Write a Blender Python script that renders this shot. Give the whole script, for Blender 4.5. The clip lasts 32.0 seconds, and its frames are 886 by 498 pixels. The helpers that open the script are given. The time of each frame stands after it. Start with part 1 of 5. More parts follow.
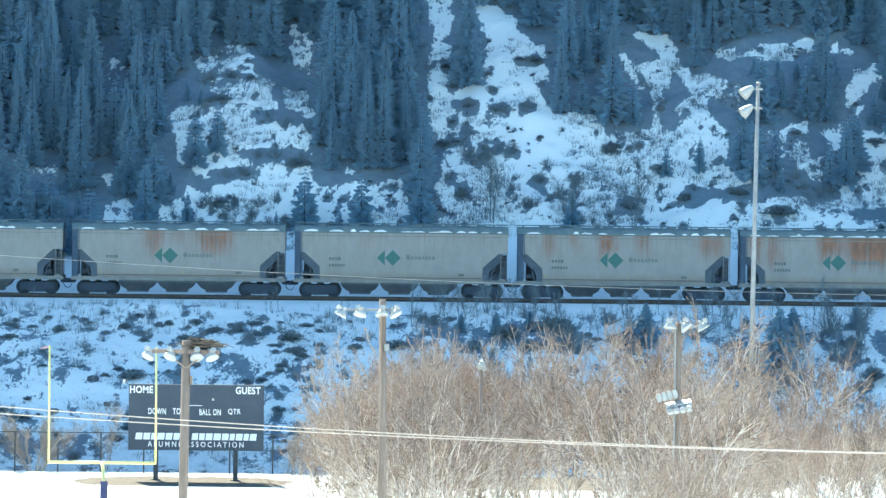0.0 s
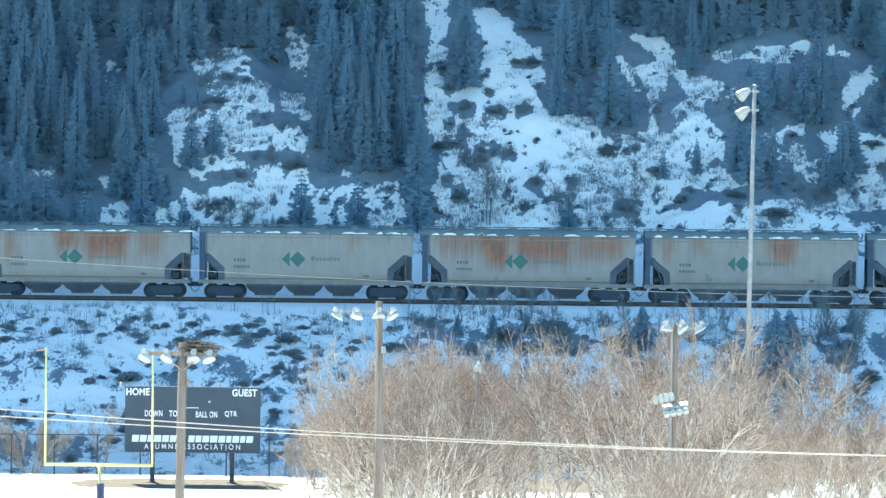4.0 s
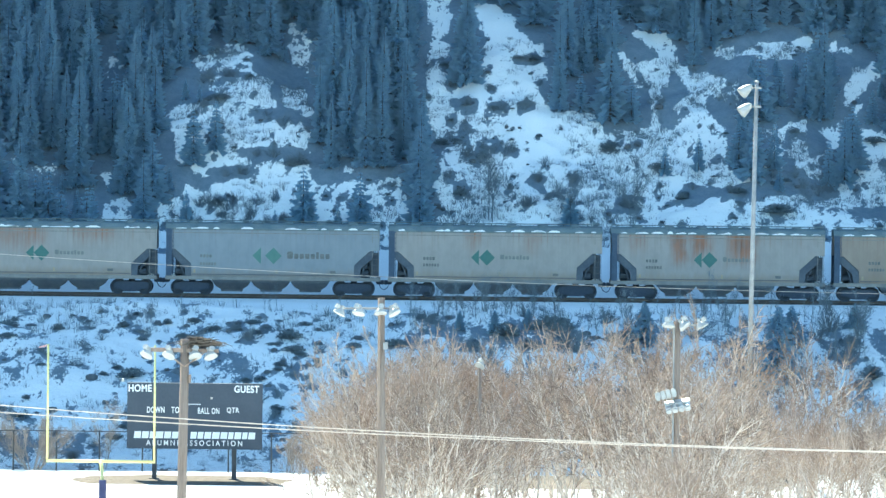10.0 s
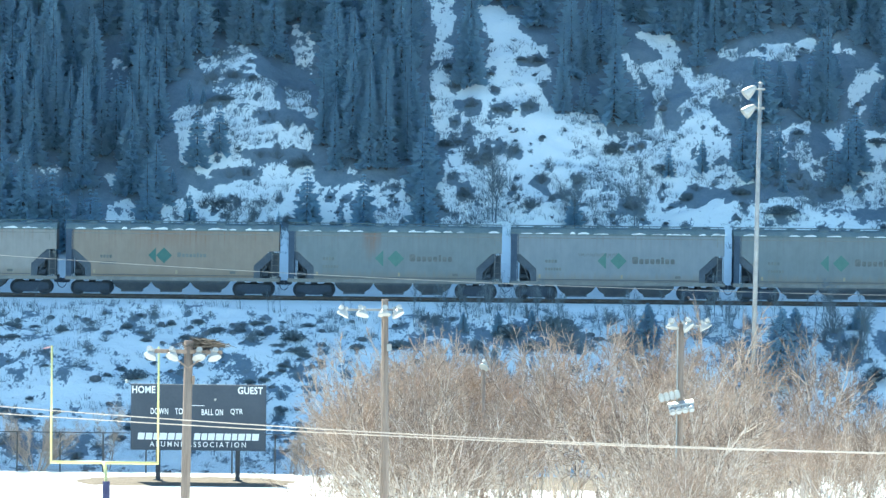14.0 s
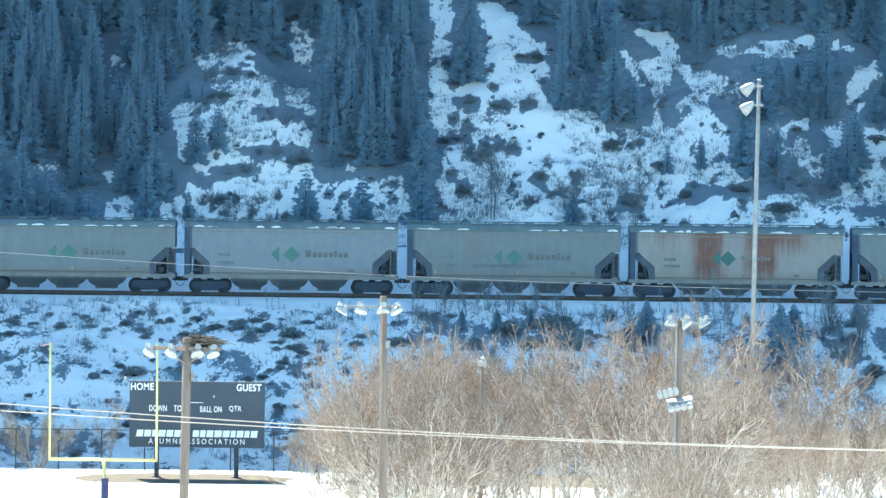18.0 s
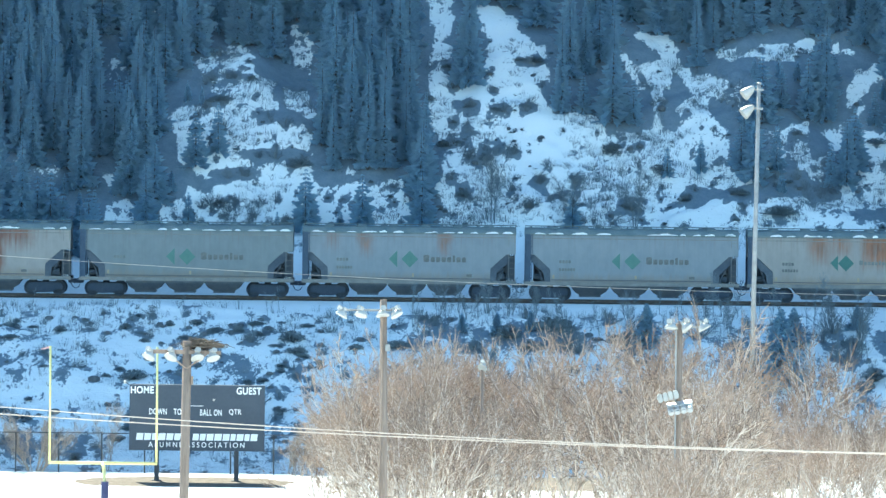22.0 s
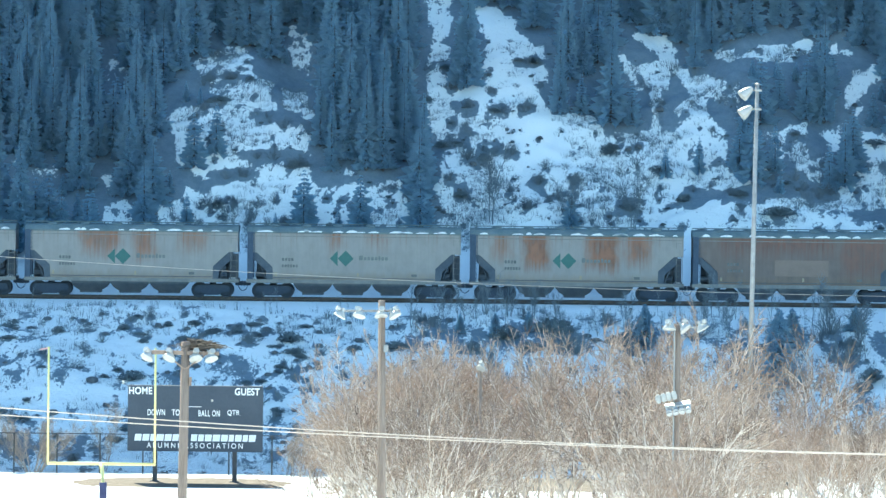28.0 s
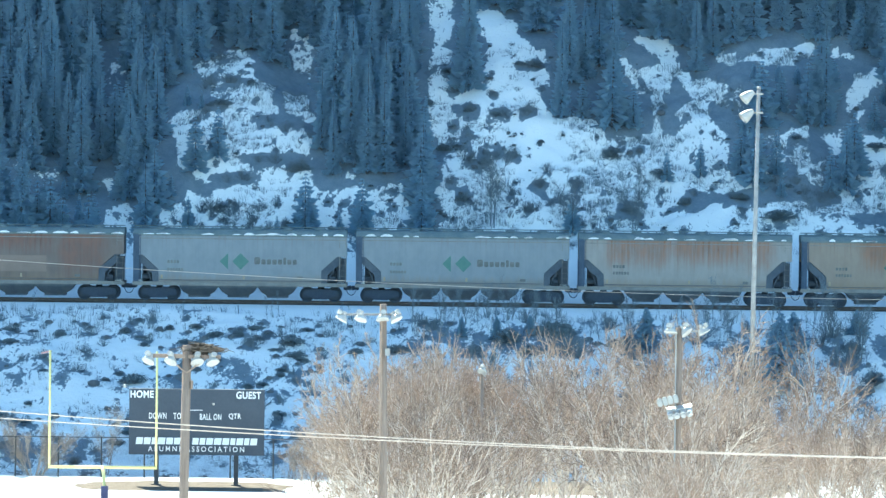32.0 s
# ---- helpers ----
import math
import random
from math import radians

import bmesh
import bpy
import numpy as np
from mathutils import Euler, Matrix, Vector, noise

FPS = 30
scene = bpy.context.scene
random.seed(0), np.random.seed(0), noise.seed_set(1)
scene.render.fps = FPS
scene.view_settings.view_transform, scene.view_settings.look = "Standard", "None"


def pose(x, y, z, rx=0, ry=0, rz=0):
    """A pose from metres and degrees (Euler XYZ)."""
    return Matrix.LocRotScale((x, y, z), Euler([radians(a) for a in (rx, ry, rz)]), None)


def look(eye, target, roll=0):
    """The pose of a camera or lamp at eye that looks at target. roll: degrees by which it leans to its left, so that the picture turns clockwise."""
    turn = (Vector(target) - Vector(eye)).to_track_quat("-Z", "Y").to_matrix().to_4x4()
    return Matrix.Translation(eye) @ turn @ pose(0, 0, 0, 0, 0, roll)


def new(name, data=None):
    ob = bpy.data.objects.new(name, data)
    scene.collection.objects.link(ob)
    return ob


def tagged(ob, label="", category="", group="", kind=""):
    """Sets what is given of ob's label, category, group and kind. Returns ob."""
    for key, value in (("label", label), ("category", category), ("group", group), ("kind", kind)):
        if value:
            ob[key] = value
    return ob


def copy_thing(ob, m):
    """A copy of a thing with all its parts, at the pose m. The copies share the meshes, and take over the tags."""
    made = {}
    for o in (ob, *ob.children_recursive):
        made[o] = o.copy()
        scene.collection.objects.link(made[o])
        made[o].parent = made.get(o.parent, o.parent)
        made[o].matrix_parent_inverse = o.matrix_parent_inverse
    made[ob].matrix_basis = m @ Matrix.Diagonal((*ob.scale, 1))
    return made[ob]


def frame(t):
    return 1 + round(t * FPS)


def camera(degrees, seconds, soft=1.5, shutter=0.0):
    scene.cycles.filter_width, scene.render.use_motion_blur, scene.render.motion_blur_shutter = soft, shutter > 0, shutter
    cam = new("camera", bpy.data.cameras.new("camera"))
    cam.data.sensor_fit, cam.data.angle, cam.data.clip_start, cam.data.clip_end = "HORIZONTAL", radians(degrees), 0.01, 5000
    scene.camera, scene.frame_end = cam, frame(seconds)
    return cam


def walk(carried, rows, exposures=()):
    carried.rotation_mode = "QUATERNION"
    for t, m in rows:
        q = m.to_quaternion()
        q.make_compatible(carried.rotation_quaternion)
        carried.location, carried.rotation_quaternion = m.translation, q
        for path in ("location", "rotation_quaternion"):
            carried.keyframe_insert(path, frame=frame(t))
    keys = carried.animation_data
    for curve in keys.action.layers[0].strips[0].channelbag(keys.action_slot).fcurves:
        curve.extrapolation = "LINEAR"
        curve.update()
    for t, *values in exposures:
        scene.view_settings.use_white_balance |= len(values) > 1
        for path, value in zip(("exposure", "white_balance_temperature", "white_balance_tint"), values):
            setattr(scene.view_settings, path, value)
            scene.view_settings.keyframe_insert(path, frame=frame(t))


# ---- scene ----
LENS = 8.0
EYE = (0.0, 0.0, 24.0)
TILT, ROLL = 88.3600, 0.65
cam = camera(LENS, 32.0, soft=1.4)
# sway of the tripod head: seconds, turn to the left and up in thousandths of a degree
SWAY = [
    (0, 0.0, 0.0), (0.5, 0.0, -11.2), (1, 14.3, -26.6), (1.5, 15.8, -20.4), (2, 0.0, -5.1), (2.5, -35.8, 11.2), (3, -39.3, 30.7), (3.5, -31.2, 25.6),
    (5.5, -31.2, 2.6), (6, -16.9, -7.2), (6.5, -3.1, -2.0), (7, 18.4, -5.1), (7.5, 15.8, -11.2), (8, 12.8, 2.6), (8.5, -3.1, -5.1), (9, -15.8, 2.0),
    (9.5, -15.8, 2.6), (10, -12.8, -12.3), (10.5, 7.7, -12.8), (11, 15.8, -7.7), (11.5, 15.8, -13.8), (12, 15.8, -12.8), (12.5, 20.4, -21.5),
    (13, 32.7, -14.3), (13.5, 23.5, -20.4), (14, 20.4, -0.0), (14.5, 32.7, 1.5), (16.5, 9.2, 1.5), (17, -3.6, -8.7), (17.5, 1.5, -25.6),
    (18, 7.7, -27.1), (18.5, 0.0, -1.5), (19, 7.7, 2.6), (19.5, 12.3, -9.2), (20, 7.7, 2.0), (20.5, 5.1, 18.4), (21, 15.8, 10.7), (21.5, 7.7, 10.7),
    (22, 7.7, 3.6), (22.5, 7.7, 10.7), (23, 0.0, 9.7), (23.5, 6.1, 18.4), (24, 14.8, -1.0), (24.5, 27.1, 8.7), (25, 13.3, 7.2), (25.5, -2.0, 13.3),
    (27.5, -7.7, 16.9), (28, -7.7, 10.7), (28.5, -15.8, 5.1), (29, -7.7, 2.6), (29.5, -23.5, 10.7), (30, -3.1, 18.4), (30.5, 9.2, 29.6),
    (31, 15.8, 41.4), (31.5, 14.3, 34.2), (32, 5.6, 41.9),
]


def head(turn, up):
    return pose(*EYE, TILT + up / 1000, 0, turn / 1000) @ pose(0, 0, 0, 0, 0, ROLL)


walk(cam, [(t, head(a, b)) for t, a, b in SWAY], exposures=[(0, 1.50, 5850, -12), (32, 1.50, 5850, -12)])

# ---- light ----
SUN_UP, SUN_TURN = 45.0, -16.0
world = bpy.data.worlds.new("sky")
scene.world = world
world.use_nodes = True
wn = world.node_tree.nodes
sky = wn.new("ShaderNodeTexSky")
sky.sky_type = "NISHITA"
sky.sun_disc = False
sky.sun_elevation, sky.sun_rotation = radians(SUN_UP), radians(SUN_TURN)
sky.altitude, sky.air_density, sky.dust_density, sky.ozone_density = 1400, 1.0, 0.3, 1.5
wn["Background"].inputs["Strength"].default_value = 0.15
world.node_tree.links.new(sky.outputs[0], wn["Background"].inputs["Color"])

sun_data = bpy.data.lights.new("sun", "SUN")
sun_data.energy, sun_data.angle, sun_data.color = 4.6, radians(0.53), (1.0, 0.84, 0.705)
sun = new("sun", sun_data)
sun_way = Vector((math.sin(radians(SUN_TURN)), math.cos(radians(SUN_TURN)), math.tan(radians(SUN_UP)))).normalized()
sun.matrix_world = look(sun_way * 900, (0, 0, 0))

# ---- materials ----
class Nodes:
    """Short hand for building a node material."""

    def __init__(self, name, rough=0.7, metal=0.0):
        self.mat = bpy.data.materials.new(name)
        self.mat.use_nodes = True
        self.tree = self.mat.node_tree
        self.bsdf = self.tree.nodes["Principled BSDF"]
        self.bsdf.inputs["Roughness"].default_value = rough
        self.bsdf.inputs["Metallic"].default_value = metal
        self.coord = self.tree.nodes.new("ShaderNodeTexCoord").outputs["Object"]

    def put(self, socket, value):
        if hasattr(value, "is_output"):
            self.tree.links.new(value, socket)
        elif value is not None:
            socket.default_value = value

    def noise(self, scale, detail=4.0, rough=0.55, stretch=(1, 1, 1), coord=None, shift=None):
        m = self.tree.nodes.new("ShaderNodeMapping")
        m.inputs["Scale"].default_value = stretch
        self.put(m.inputs["Vector"], coord or self.coord)
        self.put(m.inputs["Location"], shift)
        n = self.tree.nodes.new("ShaderNodeTexNoise")
        n.inputs["Scale"].default_value, n.inputs["Detail"].default_value = scale, detail
        n.inputs["Roughness"].default_value = rough
        self.tree.links.new(m.outputs[0], n.inputs["Vector"])
        return n.outputs[0]

    def math(self, op, a, b=0.0, c=0.0, clamp=False):
        n = self.tree.nodes.new("ShaderNodeMath")
        n.operation, n.use_clamp = op, clamp
        for s, v in zip(n.inputs, (a, b, c)):
            self.put(s, v)
        return n.outputs[0]

    def ramp(self, value, lo, hi, out_lo=0.0, out_hi=1.0, smooth=True):
        n = self.tree.nodes.new("ShaderNodeMapRange")
        n.interpolation_type = "SMOOTHSTEP" if smooth else "LINEAR"
        for s, v in zip(n.inputs, (value, lo, hi, out_lo, out_hi)):
            self.put(s, v)
        return n.outputs[0]

    def mix(self, fac, a, b):
        n = self.tree.nodes.new("ShaderNodeMix")
        n.data_type = "RGBA"
        self.put(n.inputs[0], fac)
        self.put(n.inputs[6], a if hasattr(a, "is_output") else (*a, 1))
        self.put(n.inputs[7], b if hasattr(b, "is_output") else (*b, 1))
        return n.outputs[2]

    def bump(self, height, strength=0.3, distance=0.05):
        n = self.tree.nodes.new("ShaderNodeBump")
        n.inputs["Strength"].default_value, n.inputs["Distance"].default_value = strength, distance
        self.put(n.inputs["Height"], height)
        self.tree.links.new(n.outputs[0], self.bsdf.inputs["Normal"])

    def random(self):
        return self.tree.nodes.new("ShaderNodeObjectInfo").outputs["Random"]

    def island(self):
        return self.tree.nodes.new("ShaderNodeNewGeometry").outputs["Random Per Island"]

    def attribute(self, name):
        n = self.tree.nodes.new("ShaderNodeAttribute")
        n.attribute_name = name
        return n.outputs["Fac"]

    def done(self, colour):
        self.put(self.bsdf.inputs["Base Color"], colour if hasattr(colour, "is_output") else (*colour, 1))
        return self.mat


def plain(name, a, b, scale=3.0, rough=0.7, metal=0.0, bump=0.2, stretch=(1, 1, 1), fine=8.0):
    """A surface that wavers between two colours at two scales, with fine relief."""
    n = Nodes(name, rough, metal)
    big = n.noise(scale, 3, stretch=stretch)
    small = n.noise(scale * fine, 3, stretch=stretch)
    fac = n.ramp(n.math("ADD", n.math("MULTIPLY", big, 0.65), n.math("MULTIPLY", small, 0.35)), 0.32, 0.68)
    n.bump(small, bump, 0.02)
    return n.done(n.mix(fac, a, b))


def ground_material():
    """Snow with bare earth, tinted blue for haze, and dead grass; the attribute bare says how much of it lies open."""
    n = Nodes("snow_and_hazed_earth", 0.85)
    lie = (1, 0.35, 1)
    edge = n.noise(0.42, 8, 0.68, stretch=lie)
    bits = n.noise(1.6, 7, 0.72, stretch=lie)
    specks = n.noise(5.0, 5, 0.65, stretch=lie)
    cover = n.math("ADD", n.math("ADD", n.math("MULTIPLY", edge, 0.36), n.math("MULTIPLY", bits, 0.40)), n.math("MULTIPLY", specks, 0.24))
    bare = n.ramp(n.math("ADD", cover, n.attribute("bare")), 0.615, 0.645)
    snow = n.mix(n.noise(0.3, 5), (0.715, 0.745, 0.735), (0.805, 0.825, 0.81))
    soil = n.ramp(n.math("ADD", n.math("MULTIPLY", n.noise(1.7, 6), 0.5), n.math("MULTIPLY", n.noise(9.0, 5, 0.7), 0.5)), 0.38, 0.62)
    # earth of bank and hill carries the blue of the haze
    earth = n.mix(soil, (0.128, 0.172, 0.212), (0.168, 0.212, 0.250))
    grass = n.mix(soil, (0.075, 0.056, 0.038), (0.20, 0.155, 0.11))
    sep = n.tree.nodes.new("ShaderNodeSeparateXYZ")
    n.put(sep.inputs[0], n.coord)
    # untinted brown grass on the field, haze-tinted earth beyond it
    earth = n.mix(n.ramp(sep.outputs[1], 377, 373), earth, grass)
    n.bump(n.math("ADD", n.math("MULTIPLY", n.noise(0.8, 6), 1.0), n.math("MULTIPLY", n.noise(6, 4), 0.15)), 0.7, 0.35)
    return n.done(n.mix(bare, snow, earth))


def paint_material(name, a, b, stains, dust=(0.22, 0.16, 0.10), rust=(0.150, 0.066, 0.034), wear=0.45):
    """Car paint with road dirt and rust runs. stains: (place along the car, half its width, how far it runs down 0 to 1, how dense)."""
    n = Nodes(name, 0.62)
    sep = n.tree.nodes.new("ShaderNodeSeparateXYZ")
    n.put(sep.inputs[0], n.coord)
    x, z = sep.outputs[0], sep.outputs[2]
    wob = n.math("MULTIPLY", n.math("SUBTRACT", n.noise(1.1, 3, stretch=(1, 0.01, 0.5)), 0.5), 1.3)
    xx = n.math("ADD", x, wob)
    run = n.noise(5.5, 4, 0.6, stretch=(1, 0.01, 0.045))
    blot = n.noise(1.3, 5, 0.6, stretch=(1, 0.01, 0.7))
    paint = n.mix(n.ramp(n.math("ADD", n.math("MULTIPLY", blot, 0.72), n.math("MULTIPLY", run, 0.28)), 0.33, 0.68), a, b)
    low = n.ramp(n.math("ADD", z, n.math("MULTIPLY", n.math("SUBTRACT", run, 0.5), 1.2)), 1.9, 1.2)
    paint = n.mix(n.math("MULTIPLY", low, 0.40), paint, dust)
    total = n.math("MULTIPLY", n.ramp(run, 0.52, 0.70), n.ramp(z, 3.1, 4.4, 0.0, wear))
    for at, half, depth, dense in stains:
        across = n.ramp(n.math("ABSOLUTE", n.math("SUBTRACT", xx, at)), half + 0.50, max(half - 0.50, 0.0))
        foot = 4.45 - depth * 3.2
        down = n.ramp(n.math("ADD", z, n.math("MULTIPLY", n.math("SUBTRACT", run, 0.5), 1.5)), foot - 0.8, foot + 0.7)
        grain = n.ramp(n.math("ADD", n.math("MULTIPLY", run, 0.45), n.math("MULTIPLY", blot, 0.55)), 0.28, 0.60, 0.60, 1.25)
        total = n.math("ADD", total, n.math("MULTIPLY", n.math("MULTIPLY", across, down), n.math("MULTIPLY", grain, dense)))
    tint = n.mix(n.ramp(blot, 0.35, 0.65), rust, tuple(min(1, c * 1.75) for c in rust))
    n.bump(n.noise(2.2, 3, stretch=(1, 0.05, 0.3)), 0.25, 0.03)
    return n.done(n.mix(n.math("MINIMUM", total, 0.92), paint, tint))


def leaf_material(name, a, b, rough=0.8, haze_sheen=0.0, through_light=0.0):
    """Foliage and twigs, each a little different; a pale blue sheen can stand for haze; through_light: how much light
    they let pass.
    """
    n = Nodes(name, rough)
    n.bsdf.inputs["Sheen Weight"].default_value = haze_sheen
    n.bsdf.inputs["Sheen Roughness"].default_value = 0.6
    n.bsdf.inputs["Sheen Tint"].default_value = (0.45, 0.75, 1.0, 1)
    fac = n.math("ADD", n.math("MULTIPLY", n.random(), 0.5), n.math("MULTIPLY", n.island(), 0.5))
    colour = n.mix(fac, a, b)
    if through_light:
        veil = n.tree.nodes.new("ShaderNodeBsdfTranslucent")
        n.put(veil.inputs["Color"], colour)
        both = n.tree.nodes.new("ShaderNodeMixShader")
        both.inputs[0].default_value = through_light
        n.tree.links.new(n.bsdf.outputs[0], both.inputs[1])
        n.tree.links.new(veil.outputs[0], both.inputs[2])
        n.tree.links.new(both.outputs[0], n.tree.nodes["Material Output"].inputs["Surface"])
    return n.done(colour)


def build_materials():
    m = {}
    m["ground"] = ground_material()
    m["snow"] = plain("snow", (0.715, 0.745, 0.735), (0.805, 0.825, 0.81), 1.5, 0.8, bump=0.5)
    m["ballast"] = plain("ballast", (0.05, 0.05, 0.055), (0.16, 0.15, 0.145), 4.0, 0.95, bump=0.9)
    m["rail"] = plain("rail_steel", (0.06, 0.055, 0.052), (0.12, 0.105, 0.095), 5.0, 0.5, 0.7)
    m["tie"] = plain("creosoted_wood", (0.035, 0.028, 0.022), (0.09, 0.07, 0.055), 4.0, 0.9)
    # base colour paled towards blue, with a blue sheen, for distance haze
    m["needles"] = leaf_material("hazed_spruce_needles", (0.270, 0.385, 0.472), (0.288, 0.405, 0.492), haze_sheen=0.7, through_light=0.6)
    m["bark"] = plain("conifer_bark", (0.07, 0.07, 0.07), (0.15, 0.145, 0.14), 5.0, 0.9, stretch=(1, 1, 0.2))
    # twigs of bank and hill are lifted to blue-grey, as haze would do
    m["twig_far"] = leaf_material("hazed_twigs", (0.115, 0.152, 0.180), (0.175, 0.212, 0.235))
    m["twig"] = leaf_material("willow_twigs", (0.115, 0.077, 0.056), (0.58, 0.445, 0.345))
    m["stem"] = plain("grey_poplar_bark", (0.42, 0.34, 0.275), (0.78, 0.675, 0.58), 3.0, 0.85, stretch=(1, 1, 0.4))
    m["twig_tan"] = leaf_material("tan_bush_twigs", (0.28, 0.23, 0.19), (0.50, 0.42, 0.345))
    # juniper colour is raised and blued for haze as well
    m["juniper"] = leaf_material("hazed_juniper", (0.10, 0.138, 0.16), (0.13, 0.165, 0.185))
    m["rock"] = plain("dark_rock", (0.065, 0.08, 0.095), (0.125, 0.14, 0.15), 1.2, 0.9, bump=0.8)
    m["wood"] = plain("weathered_pole_wood", (0.225, 0.158, 0.118), (0.385, 0.280, 0.212), 2.5, 0.85, stretch=(2, 2, 0.12), bump=0.5)
    m["steel"] = plain("galvanised_steel", (0.30, 0.29, 0.28), (0.42, 0.41, 0.395), 2.0, 0.6, 0.15)
    m["lamp_white"] = plain("white_lamp_enamel", (0.40, 0.38, 0.35), (0.54, 0.52, 0.48), 3.0, 0.35)
    m["lamp_grey"] = plain("lamp_housing_aluminium", (0.42, 0.42, 0.42), (0.58, 0.58, 0.57), 3.0, 0.45, 0.4)
    m["yellow"] = plain("goal_yellow_enamel", (0.78, 0.69, 0.26), (0.86, 0.79, 0.38), 1.5, 0.45)
    m["navy"] = plain("navy_vinyl_padding", (0.030, 0.032, 0.10), (0.05, 0.055, 0.14), 3.0, 0.6)
    m["board"] = plain("scoreboard_navy_panel", (0.034, 0.048, 0.072), (0.048, 0.064, 0.09), 0.8, 0.5)
    m["letter"] = plain("white_vinyl_letter", (0.78, 0.79, 0.80), (0.85, 0.85, 0.85), 2.0, 0.5)
    m["post_dark"] = plain("dark_painted_steel", (0.03, 0.035, 0.045), (0.055, 0.06, 0.07), 2.0, 0.5)
    m["fence"] = plain("fence_black_vinyl", (0.03, 0.033, 0.035), (0.06, 0.063, 0.065), 3.0, 0.5)
    m["nest"] = leaf_material("nest_sticks", (0.07, 0.055, 0.042), (0.18, 0.14, 0.108))
    m["wire"] = plain("bright_aluminium_wire", (0.60, 0.48, 0.385), (0.70, 0.565, 0.46), 3.0, 0.6, 0.0)
    # trucks and wheels: underfloor shade and blue haze put into the steel colour
    m["truck"] = plain("hazed_cast_steel", (0.034, 0.050, 0.078), (0.050, 0.068, 0.096), 4.0, 0.8)
    m["wheel"] = plain("hazed_wheel_steel", (0.034, 0.048, 0.070), (0.052, 0.066, 0.088), 5.0, 0.7, 0.2)
    m["slope"] = plain("dark_slope_sheet", (0.055, 0.074, 0.10), (0.095, 0.115, 0.138), 1.2, 0.75)
    m["roof"] = plain("dark_green_grey_roof", (0.105, 0.145, 0.155), (0.165, 0.20, 0.20), 1.5, 0.7)
    m["corner"] = plain("slate_corner", (0.042, 0.068, 0.108), (0.070, 0.102, 0.148), 1.5, 0.75)
    m["sill"] = plain("dusty_sill", (0.165, 0.165, 0.155), (0.24, 0.235, 0.215), 1.5, 0.75)
    # chute colour takes its blue from the haze too
    m["chute"] = plain("hazed_chute", (0.072, 0.090, 0.112), (0.115, 0.130, 0.145), 1.5, 0.8)
    m["green"] = plain("emblem_green", (0.045, 0.125, 0.11), (0.06, 0.15, 0.13), 2.0, 0.6)
    m["green_pale"] = plain("emblem_green_faded", (0.075, 0.17, 0.145), (0.098, 0.20, 0.165), 2.0, 0.6)
    m["mark"] = plain("dark_mark_paint", (0.10, 0.11, 0.11), (0.17, 0.17, 0.16), 3.0, 0.7)
    m["mark_mid"] = plain("grey_mark_paint", (0.13, 0.15, 0.145), (0.19, 0.20, 0.185), 3.0, 0.7)
    m["reflector"] = plain("yellow_reflector_strip", (0.30, 0.25, 0.16), (0.34, 0.28, 0.19), 3.0, 0.5)
    return m


M = build_materials()


